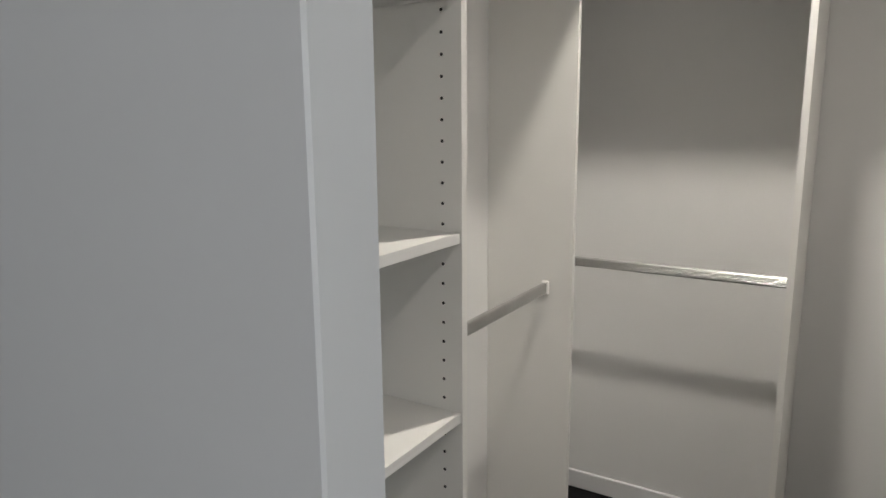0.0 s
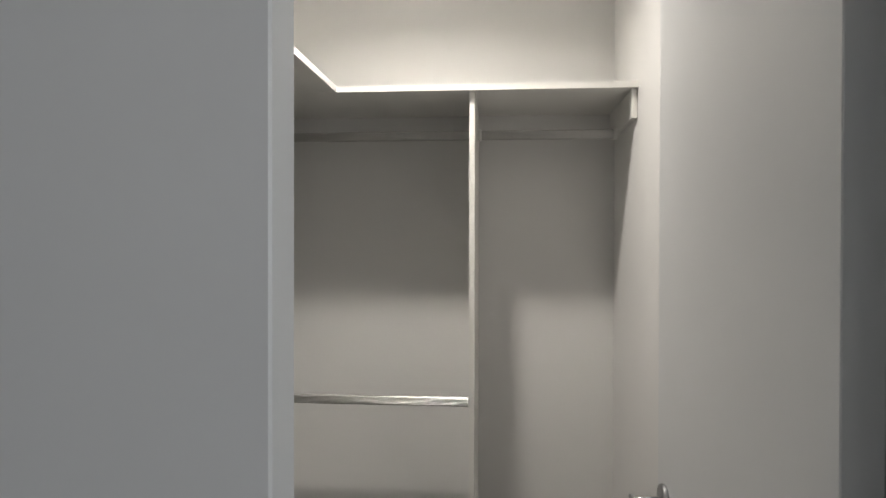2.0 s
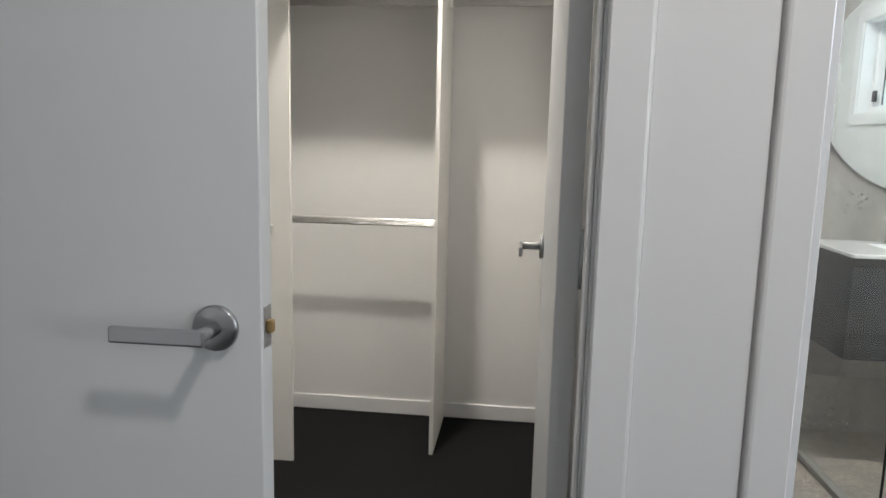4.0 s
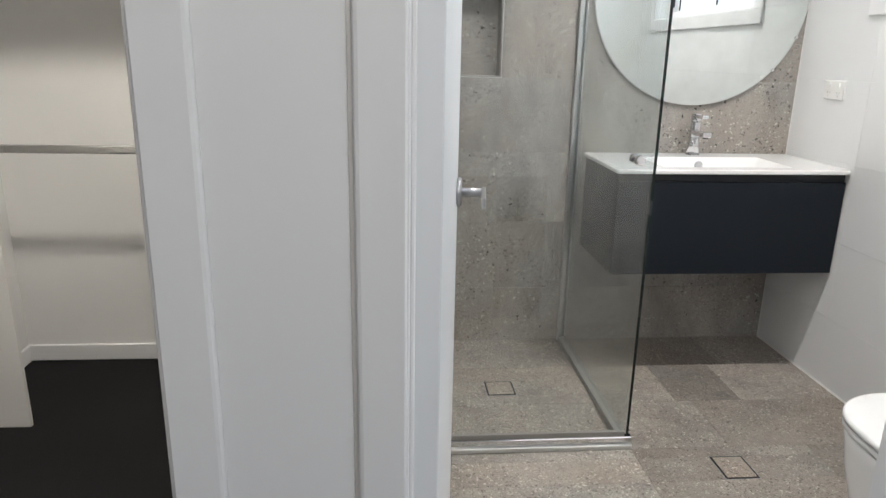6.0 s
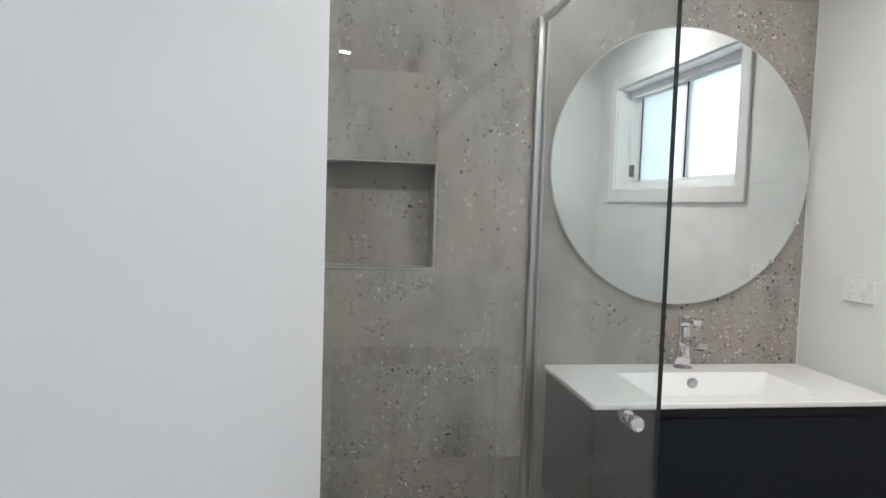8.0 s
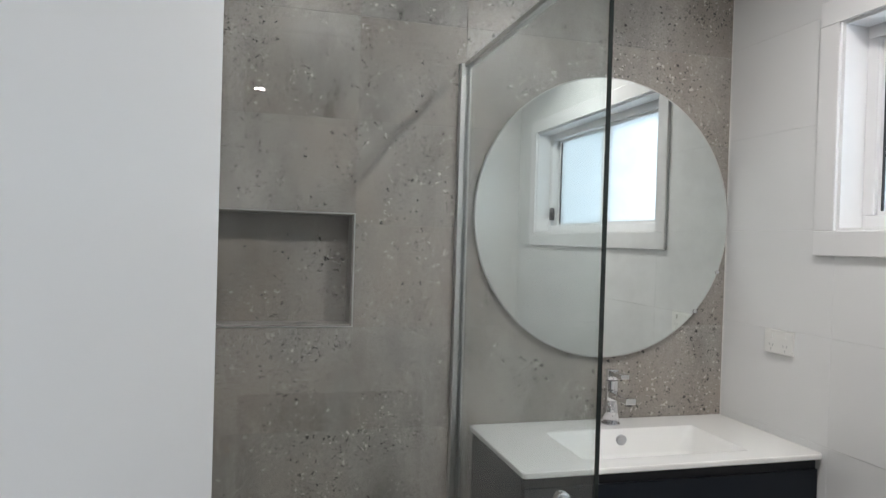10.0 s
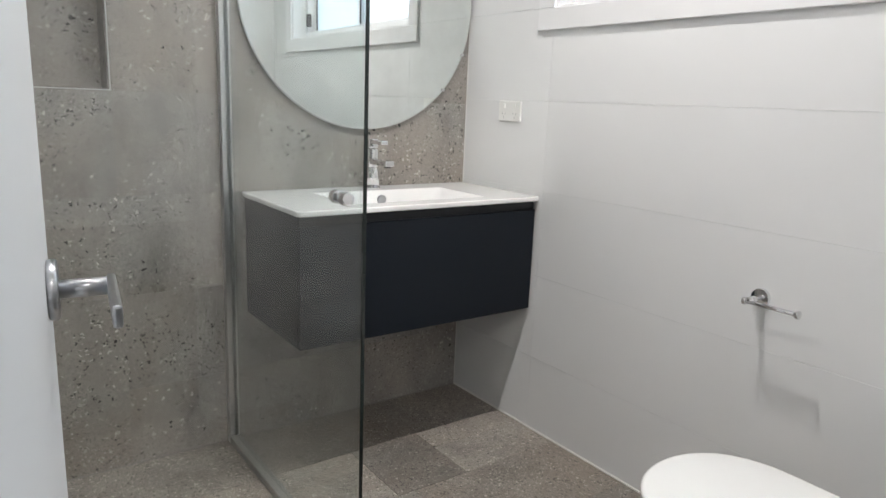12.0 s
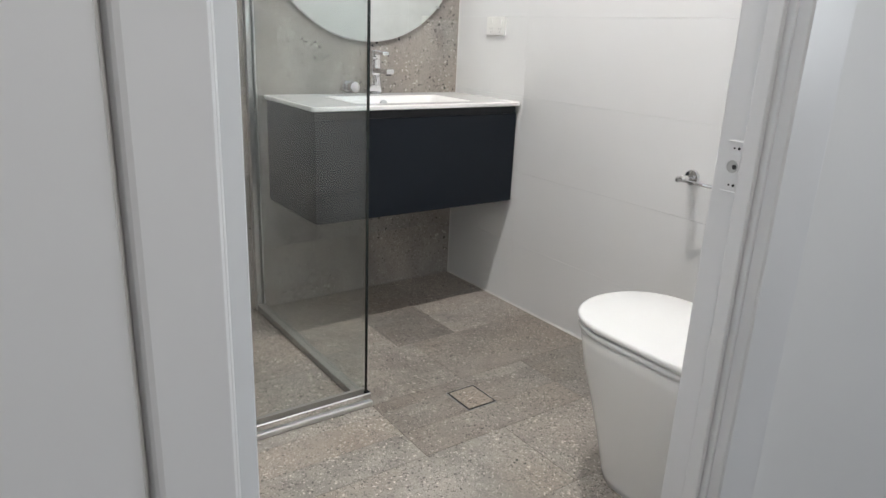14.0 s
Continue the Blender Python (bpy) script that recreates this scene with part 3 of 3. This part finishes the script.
window()
bw = thing("window_2", "wide white-framed bedroom window", "window", base=(BX1, -4.3, 0.9))
bw["kind"] = "structure"
for r in ((-5.2, -5.14, 0.9, 2.1), (-3.46, -3.4, 0.9, 2.1), (-5.14, -3.46, 0.9, 0.96), (-5.14, -3.46, 2.04, 2.1)):
    part("window_frame", box(BX1 + 0.02, BX1 + 0.08, *r, 0.003), TRIM, bw)
structure("backdrop", boxes([(0.9, 0.92, -1.94, 1.0, 0.0, 4.0)]), SKYGLOW, "bright overcast sky outside the frosted window", "sky")


# ---- vanity, mirror, tapware ----
VX0, VY0, VTOP = -0.892, -0.441, 0.85


def vanity():
    t = thing("vanity_cabinet", "wall-hung navy vanity cabinet with one wide drawer", "vanity", base=(-0.45, -0.2, 0.45))
    z0, z1 = 0.448, VTOP - 0.016
    for a, b in ((VX0 + 0.012, VX0 + 0.030), (-0.024, -0.006)):
        part("side_panel", box(a, b, VY0 + 0.035, -0.002, z0, z1, 0.0008), NAVY, t)
    part("base_panel", box(VX0 + 0.030, -0.024, VY0 + 0.035, -0.002, z0, z0 + 0.016), NAVY, t)
    part("back_panel", box(VX0 + 0.030, -0.024, -0.018, -0.002, z0 + 0.016, z1), NAVY, t)
    part("front_rail", box(VX0 + 0.030, -0.024, VY0 + 0.035, VY0 + 0.050, z1 - 0.1, z1), NAVY, t)
    # near-black strip carries the shade of the finger gap in its colour
    part("finger_recess", box(VX0 + 0.014, -0.008, VY0 + 0.022, VY0 + 0.034, z1 - 0.035, z1 - 0.001), SHADOW_GAP, t, "dark finger-pull recess")
    d = part("drawer_front", box(VX0 + 0.012, -0.006, VY0 + 0.014, VY0 + 0.034, z0, z1 - 0.030, 0.0015), NAVY, t, "flat navy drawer front")
    return t


def basin():
    """Thin ceramic top with a shallow sloping rectangular basin."""
    t = thing("washbasin", "glossy white ceramic washbasin with a shallow rectangular bowl", "basin", base=(-0.45, -0.2, VTOP - 0.016))
    bx0, bx1, by0, by1, dep = -0.695, -0.195, -0.375, -0.115, 0.095
    z0, z1 = VTOP - 0.016, VTOP
    def rect(x0, x1, y0, y1, z, r):
        pts = []
        for cx, cy, a0 in ((x1 - r, y1 - r, 0), (x0 + r, y1 - r, 90), (x0 + r, y0 + r, 180), (x1 - r, y0 + r, 270)):
            for k in range(6):
                a = radians(a0 + 18 * k)
                pts.append(Vector((cx + r * math.cos(a), cy + r * math.sin(a), z)))
        return pts
    r = 0.004
    slab = [rect(bx0, bx1, by0, by1, z0, r), rect(bx0, bx1, by0, by1, z1, r), rect(VX0 + 0.004, -0.002, VY0 + 0.004, -0.002, z1, 0.012), rect(VX0 + 0.0012, -0.001, VY0 + 0.0012, -0.001, z1 - 0.0012, 0.013),
            rect(VX0, -0.0005, VY0, -0.0005, z1 - 0.004, 0.013), rect(VX0, -0.0005, VY0, -0.0005, z0 + 0.003, 0.013), rect(VX0 + 0.003, -0.002, VY0 + 0.003, -0.002, z0, 0.012), rect(bx0, bx1, by0, by1, z0, r)]
    part("slab", loft(slab, False), CERAMIC, t)
    rings = [rect(bx0 - 0.001, bx1 + 0.001, by0 - 0.001, by1 + 0.001, z1 + 0.0005, 0.004), rect(bx0 + 0.004, bx1 - 0.004, by0 + 0.004, by1 - 0.004, z1 - 0.003, 0.02),
             rect(bx0 + 0.022, bx1 - 0.022, by0 + 0.02, by1 - 0.012, z1 - dep * 0.75, 0.035), rect(bx0 + 0.05, bx1 - 0.05, by0 + 0.045, by1 - 0.035, z1 - dep, 0.04)]
    bm = loft(rings, False)
    bm.verts.ensure_lookup_table()
    bm.faces.new(bm.verts[-24:])
    part("bowl", bm, CERAMIC, t, "", True)
    part("overflow_cover", tube((-0.445, by1 - 0.006, z1 - 0.030), (-0.445, by1 - 0.016, z1 - 0.0315), 0.0165, 36, bev=0.002), NICKEL, t, "round chrome overflow cover", True)
    part("waste", tube((-0.445, -0.245, z1 - dep - 0.001), (-0.445, -0.245, z1 - dep + 0.004), 0.031, 32, bev=0.0015), CHROME, t, "chrome plug waste", True)
    return t


def mixer_tap():
    t = thing("basin_mixer", "chrome basin mixer with a flat spout and paddle lever", "tap", base=(-0.445, -0.058, VTOP))
    x, y, z = -0.445, -0.058, VTOP
    part("base_ring", tube((x, y, z), (x, y, z + 0.005), 0.0290, 36, bev=0.0015), CHROME, t, "", True)
    part("foot", tube((x, y, z + 0.005), (x, y, z + 0.075), 0.0255, 36, 0.0200), CHROME, t, "", True)
    part("body", tube((x, y, z + 0.075), (x, y, z + 0.138), 0.0200, 36, bev=0.0015), CHROME, t, "", True)
    part("spout", box(x - 0.017, x + 0.017, y - 0.118, y - 0.008, z + 0.086, z + 0.105, 0.003, None, 2), CHROME, t, "flat square-ended spout")
    part("aerator", tube((x, y - 0.102, z + 0.081), (x, y - 0.102, z + 0.087), 0.011, 20), DARK, t, "", True)
    cap = part("cap", tube((x, y, z + 0.1395), (x, y, z + 0.172), 0.0200, 36, bev=0.002), CHROME, t, "", True)
    part("lever", box(x - 0.0135, x + 0.0135, y - 0.082, y - 0.012, z + 0.155, z + 0.169, 0.003, None, 2), CHROME, cap, "stubby flat lever")
    return t


def round_mirror():
    t = thing("round_mirror", "large round frameless mirror with a polished edge", "mirror", base=(-0.456, 0, 1.057))
    part("glass", tube((-0.456, -0.013, 1.496), (-0.456, -0.018, 1.496), 0.442, 160), MIRROR, t)
    part("bevel_edge", ring((-0.456, -0.0125, 1.496), (0, -1, 0), 0.4415, 0.4445, 0.0058, 160), ALU, t, "polished bevel edge")
    part("backing", tube((-0.456, -0.001, 1.496), (-0.456, -0.0125, 1.496), 0.40, 64), DARK, t)
    for a in (-22, -42):
        c = Vector((-0.456 + 0.443 * math.cos(radians(a)), 0, 1.496 + 0.443 * math.sin(radians(a))))
        part("clip", tube((c.x, -0.001, c.z), (c.x, -0.0215, c.z), 0.007, 16, bev=0.001), CHROME, t, "chrome mirror clip", True)
    return t


vanity(), basin(), mixer_tap(), round_mirror()


def power_point():
    y0, y1, z0, z1 = -0.321, -0.205, 1.097, 1.169
    t = thing("power_point", "white double power point on the tiled wall", "power outlet", base=(0, -0.263, z0))
    p = part("plate", box(-0.009, 0.0, y0, y1, z0, z1, 0.003, None, 2), PLASTIC, t)
    for dy in (-0.028, 0.028):
        c = (y0 + y1) / 2 + dy
        part("switch", box(-0.013, -0.008, c - 0.006, c + 0.006, z1 - 0.026, z1 - 0.010, 0.001), PLASTIC, p)
        for k, (a, b, tilt) in enumerate(((-0.007, 0.026, 0.4), (0.007, 0.026, -0.4), (0.0, 0.013, 0))):
            bm = box(-0.0096, -0.0086, -0.0012, 0.0012, -0.004, 0.004)
            bmesh.ops.transform(bm, matrix=Matrix.Translation((0, c + a, z0 + b)) @ Matrix.Rotation(tilt, 4, "X"), verts=bm.verts)
            part("pin_slot", bm, PIN_CUP_GREY, p)
    return t


def roll_holder():
    t = thing("toilet_roll_holder", "empty chrome toilet roll holder on the tiled wall", "roll holder", base=(0, -1.264, 0.70))
    y, z = -1.264, 0.70
    part("rose", tube((0, y, z + 0.004), (-0.011, y, z + 0.004), 0.024, 32, bev=0.002), CHROME, t, "", True)
    part("post", tube((-0.011, y, z + 0.004), (-0.062, y, z + 0.004), 0.0085, 20), CHROME, t, "", True)
    part("arm", tube((-0.058, y + 0.008, z), (-0.058, y - 0.122, z), 0.0055, 18), CHROME, t, "", True)
    part("end_cap", tube((-0.058, y + 0.006, z), (-0.058, y + 0.016, z), 0.0095, 20, bev=0.002), CHROME, t, "", True)
    part("end_cap", tube((-0.058, y - 0.118, z), (-0.058, y - 0.127, z), 0.0105, 20, bev=0.002), CHROME, t, "", True)
    return t


power_point(), roll_holder()


def toilet():
    t = thing("toilet", "white back-to-wall toilet with its lid closed", "toilet", base=(-0.473, -1.67, 0))
    cx, yb, yf = -0.473, T1 + 0.006, -1.358

    def d_ring(w, front, back, z, n=28):
        """D-shaped outline: straight back, long rounded front."""
        pts = [Vector((cx - w / 2, back, z))]
        ys = front - w * 0.54
        for k in range(n + 1):
            a = math.pi - math.pi * k / n
            pts.append(Vector((cx + w / 2 * math.cos(a), ys + (front - ys) * math.sin(a) ** 0.78, z)))
        pts.append(Vector((cx + w / 2, back, z)))
        return pts
    rows = [(0.250, yf - 0.118, 0.0), (0.256, yf - 0.112, 0.02), (0.280, yf - 0.086, 0.12), (0.310, yf - 0.055, 0.22), (0.341, yf - 0.025, 0.31), (0.352, yf - 0.012, 0.37), (0.355, yf - 0.008, 0.395), (0.348, yf - 0.012, 0.401)]
    part("pan", loft([d_ring(w, f, yb, z) for w, f, z in rows]), CERAMIC, t, "", True)
    def slab(z0, z1, w, f, back, r):
        return loft([d_ring(w - r * 2, f - r, back + r, z0), d_ring(w, f, back, z0 + r * 0.6), d_ring(w, f, back, z1 - r), d_ring(w - r * 0.7, f - r * 0.35, back + r * 0.35, z1 - r * 0.3), d_ring(w - r * 2.4, f - r * 1.2, back + r * 1.2, z1)])
    part("seat", slab(0.4035, 0.418, 0.360, yf + 0.002, yb + 0.20, 0.004), SEAT, t, "", True)
    part("lid", slab(0.4205, 0.438, 0.364, yf + 0.005, yb + 0.195, 0.006), SEAT, t, "closed white lid", True)
    for s in (-1, 1):
        part("hinge", tube((cx + s * 0.155, yb + 0.182, 0.415), (cx + s * 0.178, yb + 0.182, 0.415), 0.012, 20, bev=0.002), CHROME, t, "chrome lid hinge", True)
    part("hinge_block", box(cx - 0.155, cx + 0.155, yb + 0.165, yb + 0.198, 0.402, 0.424, 0.004), SEAT, t)
    return t


toilet()


# ---- shower ----
def shower_screen():
    t = thing("shower_screen", "frameless glass shower screen in silver channels", "shower screen", base=(-0.93, -0.44, 0))
    gz0, gz1, gy = 0.028, 1.925, -0.885
    s = part("side_pane", box(-0.939, -0.931, gy + 0.001, -0.004, gz0, gz1), CLEAR, t, "clear fixed glass pane")
    e = part("pane_edge", box(-0.9392, -0.9308, gy - 0.0012, gy + 0.0008, gz0, gz1), EDGE, s, "dark green glass edge")
    f = part("door_pane", box(EX0 + 0.02, -0.945, gy - 0.004, gy + 0.004, 0.050, gz1), CLEAR, t, "clear glass door pane")
    part("door_seal", box(EX0 + 0.02, -0.945, gy - 0.006, gy + 0.006, 0.0425, 0.060, 0.001), KERB, t, "grey rubber door seal")
    for g in (s, f, e):
        g.visible_shadow = False
    part("wall_channel", boxes([(-0.956, -0.9405, -0.025, -0.0005, 0.0, gz1 + 0.012), (-0.9295, -0.924, -0.025, -0.0005, 0.0, gz1 + 0.012), (-0.9405, -0.9295, -0.003, -0.0005, 0.0, gz1 + 0.012)], 0.0008), ALU, t, "silver wall channel")
    part("top_channel", boxes([(-0.945, -0.925, gy, -0.0255, gz1 + 0.0005, gz1 + 0.014)], 0.001), ALU, t, "silver top channel")
    part("floor_channel", boxes([(-0.957, -0.923, gy + 0.022, -0.0255, 0.0005, 0.026)], 0.002), KERB, t, "grey anodised floor channel")
    sill = part("sill", boxes([(EX0 + 0.005, -0.920, gy - 0.020, gy + 0.020, 0.0005, 0.018)], 0.003), ALU, t, "polished silver sill")
    part("sill_cap", boxes([(EX0 + 0.005, -0.920, gy - 0.010, gy + 0.014, 0.0185, 0.042)], 0.003), CHROME, sill)
    for side in (-1, 1):
        k = part("knob", tube((-0.990, gy + side * 0.004, 0.954), (-0.990, gy + side * 0.012, 0.954), 0.010, 24), CHROME, t, "chrome door knob", True)
        part("knob_head", tube((-0.990, gy + side * 0.012, 0.954), (-0.990, gy + side * 0.032, 0.954), 0.0145, 32, bev=0.003), CHROME, k, "", True)
    return t


shower_screen()


def floor_waste(x0, x1, y0, y1):
    """Tile-insert waste: dark slot frame, steel trim and a stone insert."""
    t = thing("floor_waste", "square tile-insert floor waste with a dark slot", "drain", "floor wastes", base=((x0 + x1) / 2, (y0 + y1) / 2, 0))
    def frame_bm(a0, a1, b0, b1, w, z0, z1):
        return boxes([(a0, a1, b0, b0 + w, z0, z1), (a0, a1, b1 - w, b1, z0, z1), (a0, a0 + w, b0 + w, b1 - w, z0, z1), (a1 - w, a1, b0 + w, b1 - w, z0, z1)])
    part("trim", frame_bm(x0, x1, y0, y1, 0.002, -0.0012, 0.0004), NICKEL, t)
    part("slot", box(x0 + 0.0015, x1 - 0.0015, y0 + 0.0015, y1 - 0.0015, -0.0012, 0.0008), DARK, t, "dark slot")
    part("insert", box(x0 + 0.0085, x1 - 0.0085, y0 + 0.0085, y1 - 0.0085, 0.0008, 0.0020), FLOOR_STONE, t, "stone-look insert")
    return t


WASTES = [(-1.345, -1.232, -0.520, -0.406), (-0.684, -0.573, -1.080, -0.956)]
for r in WASTES:
    floor_waste(*r)


def downlight(x, y, room):
    t = thing("downlight", "round white recessed downlight, lit, in the " + room + " ceiling", "downlight", "downlights", base=(x, y, CEIL))
    part("rim", ring((x, y, CEIL), (0, 0, -1), 0.043, 0.055, 0.004, 40), TRIM, t)
    part("lens", tube((x, y, CEIL - 0.0005), (x, y, CEIL - 0.003), 0.043, 32), LENS, t, "glowing lens")


downlight(*ROBE_LIGHT, "robe")
for p in ENSUITE_LIGHTS:
    downlight(*p, "ensuite")
for p in BED_LIGHTS:
    downlight(*p, "bedroom")


# ---- tiles, piece by piece ----
def tile_piece(a0, a1, b0, b1, place, material, parent, t, bev=0.0006):
    """One tile with an eased top edge. place maps (a, b, height) to the world."""
    bm = bmesh.new()
    rings = [[(a0, b0, 0), (a1, b0, 0), (a1, b1, 0), (a0, b1, 0)], [(a0, b0, t - bev), (a1, b0, t - bev), (a1, b1, t - bev), (a0, b1, t - bev)],
             [(a0 + bev, b0 + bev, t), (a1 - bev, b0 + bev, t), (a1 - bev, b1 - bev, t), (a0 + bev, b1 - bev, t)]]
    vs = [[bm.verts.new(place(*p)) for p in r] for r in rings]
    for lo, hi in zip(vs, vs[1:]):
        for i in range(4):
            bm.faces.new((lo[i], lo[(i + 1) % 4], hi[(i + 1) % 4], hi[i]))
    bm.faces.new(vs[-1])
    ob = link("tile", bm, material)
    ob.parent = parent
    return ob


def tiled(regions, a_cuts, b_lines, place, material, parent, gap, t, others=None):
    """Fills rectangular regions with tiles between the lines b_lines; a_cuts(row) gives the joints along a of that row. Joints are left only at grid lines."""
    for row, (lo, hi) in enumerate(zip(b_lines, b_lines[1:])):
        cuts = a_cuts(row)
        for col, (c0, c1) in enumerate(zip(cuts, cuts[1:])):
            stone = (others or {}).get((row, col), material)
            for r0, r1, s0, s1 in regions:
                a0, a1, b0, b1 = max(c0 + gap, r0), min(c1 - gap, r1), max(lo + gap, s0), min(hi - gap, s1)
                if a1 - a0 > 0.004 and b1 - b0 > 0.004:
                    tile_piece(a0, a1, b0, b1, place, stone, parent, t)


def joints(start, step, lo, hi):
    k = math.floor((lo - start) / step)
    out = []
    while start + k * step < hi + step:
        out.append(start + k * step)
        k += 1
    return out


ZB = [0.0] + joints(0.250, 0.3, 0.250, CEIL)
back_regions = [(EX0 + 0.01, NX0, 0, CEIL), (NX1, -0.001, 0, CEIL), (NX0, NX1, 0, NZ0), (NX0, NX1, NZ1, CEIL)]
tiled(back_regions, lambda r: [-1.95, -0.935, 0.2], ZB, lambda a, b, h: (a, TT - h, b), STONE, wall_back, 0.0007, TT)
tiled([(NX0 + 0.01, NX1 - 0.004, NZ0, NZ1)], lambda r: [NX0, NX1], [NZ0, NZ1], lambda a, b, h: (a, ND + TT - h, b), STONE, wall_back, 0.001, TT)
niche = thing("niche_lining", "tile-lined shower niche with silver edge trim", "niche", base=((NX0 + NX1) / 2, 0, NZ0))
niche["kind"] = "structure"
for nm, r in (("sill", (NX0 + 0.004, NX1 - 0.004, 0.004, ND, NZ0, NZ0 + 0.006)), ("soffit", (NX0 + 0.004, NX1 - 0.004, 0.004, ND, NZ1 - 0.006, NZ1)),
              ("cheek", (NX1 - 0.008, NX1 - 0.001, 0.004, ND, NZ0 + 0.006, NZ1 - 0.006)), ("cheek", (NX0 + 0.001, NX0 + 0.008, 0.004, ND, NZ0 + 0.006, NZ1 - 0.006))):
    part(nm, box(*r), STONE, niche)
for r in ((NX0, NX1, -0.0015, 0.004, NZ0, NZ0 + 0.003), (NX0, NX1, -0.0015, 0.004, NZ1 - 0.003, NZ1), (NX0, NX0 + 0.003, -0.0015, 0.004, NZ0 + 0.003, NZ1 - 0.003), (NX1 - 0.003, NX1, -0.0015, 0.004, NZ0 + 0.003, NZ1 - 0.003)):
    part("edge_trim", box(*r), ALU, niche, "silver edge trim")
ZW = [0.0] + joints(0.27, 0.3, 0.27, CEIL)
white_regions = [(T1 + 0.005, WX0, 0, CEIL), (WX1, -0.001, 0, CEIL), (WX0, WX1, 0, WZ0), (WX0, WX1, WZ1, CEIL)]
tiled(white_regions, lambda r: [-2.2, 0.1], ZW, lambda a, b, h: (TT - h, a, b), WHITE_TILE, wall_right, 0.0003, TT)
tiled([(T1 + 0.005, -0.001, 0, CEIL)], lambda r: joints(-0.30 * (r % 2), 0.6, T1, 0), ZB, lambda a, b, h: (EX0 + 0.004 + h, a, b), STONE, wall_left, 0.0008, TT)
YF = [T0, -1.80, -1.50, -1.205, -0.902, -0.592, -0.29, 0.01]
FLOOR_CUTS = [(-1.85, -1.24, -0.64, 0.0), (-1.85, -1.52, -0.92, -0.32, 0.0), (-1.85, -1.245, -0.648, -0.05, 0.0), (-1.85, -1.52, -0.922, -0.32, 0.0),
              (-1.85, -1.18, -0.582, 0.02), (-1.85, -1.24, -0.64, -0.383, 0.0), (-1.85, -1.52, -0.92, -0.32, 0.0)]
regions_floor = [(EX0 + 0.012, -0.001, T0 + 0.003, WASTES[1][2]), (EX0 + 0.012, WASTES[1][0], WASTES[1][2], WASTES[1][3]), (WASTES[1][1], -0.001, WASTES[1][2], WASTES[1][3]),
                 (EX0 + 0.012, -0.001, WASTES[1][3], WASTES[0][2]), (EX0 + 0.012, WASTES[0][0], WASTES[0][2], WASTES[0][3]), (WASTES[0][1], -0.001, WASTES[0][2], WASTES[0][3]),
                 (EX0 + 0.012, -0.001, WASTES[0][3], -0.001)]
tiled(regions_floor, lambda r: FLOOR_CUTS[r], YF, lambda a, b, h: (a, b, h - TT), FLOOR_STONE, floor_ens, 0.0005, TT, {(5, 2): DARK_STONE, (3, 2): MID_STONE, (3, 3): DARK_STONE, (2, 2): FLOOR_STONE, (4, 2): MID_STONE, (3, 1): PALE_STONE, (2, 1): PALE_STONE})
structure("trim_sealant", boxes([(-0.005, -0.0005, -1.90, -0.003, 0.0003, 0.005)]), PVC, "thin white sealant bead where floor and white wall meet", "sealant")
structure("trim_grout_line", boxes([(-0.92, -0.006, -0.003, -0.0005, 0.0003, 0.003), (EX0 + 0.012, -0.957, -0.003, -0.0005, 0.0003, 0.003)]), GROUT, "pale grout line where floor and stone wall meet", "grout")
structure("trim_corner_sealant", boxes([(-0.003, -0.0005, -0.003, -0.0005, 0.006, CEIL)]), PVC, "thin pale sealant bead in the wall corner", "sealant")
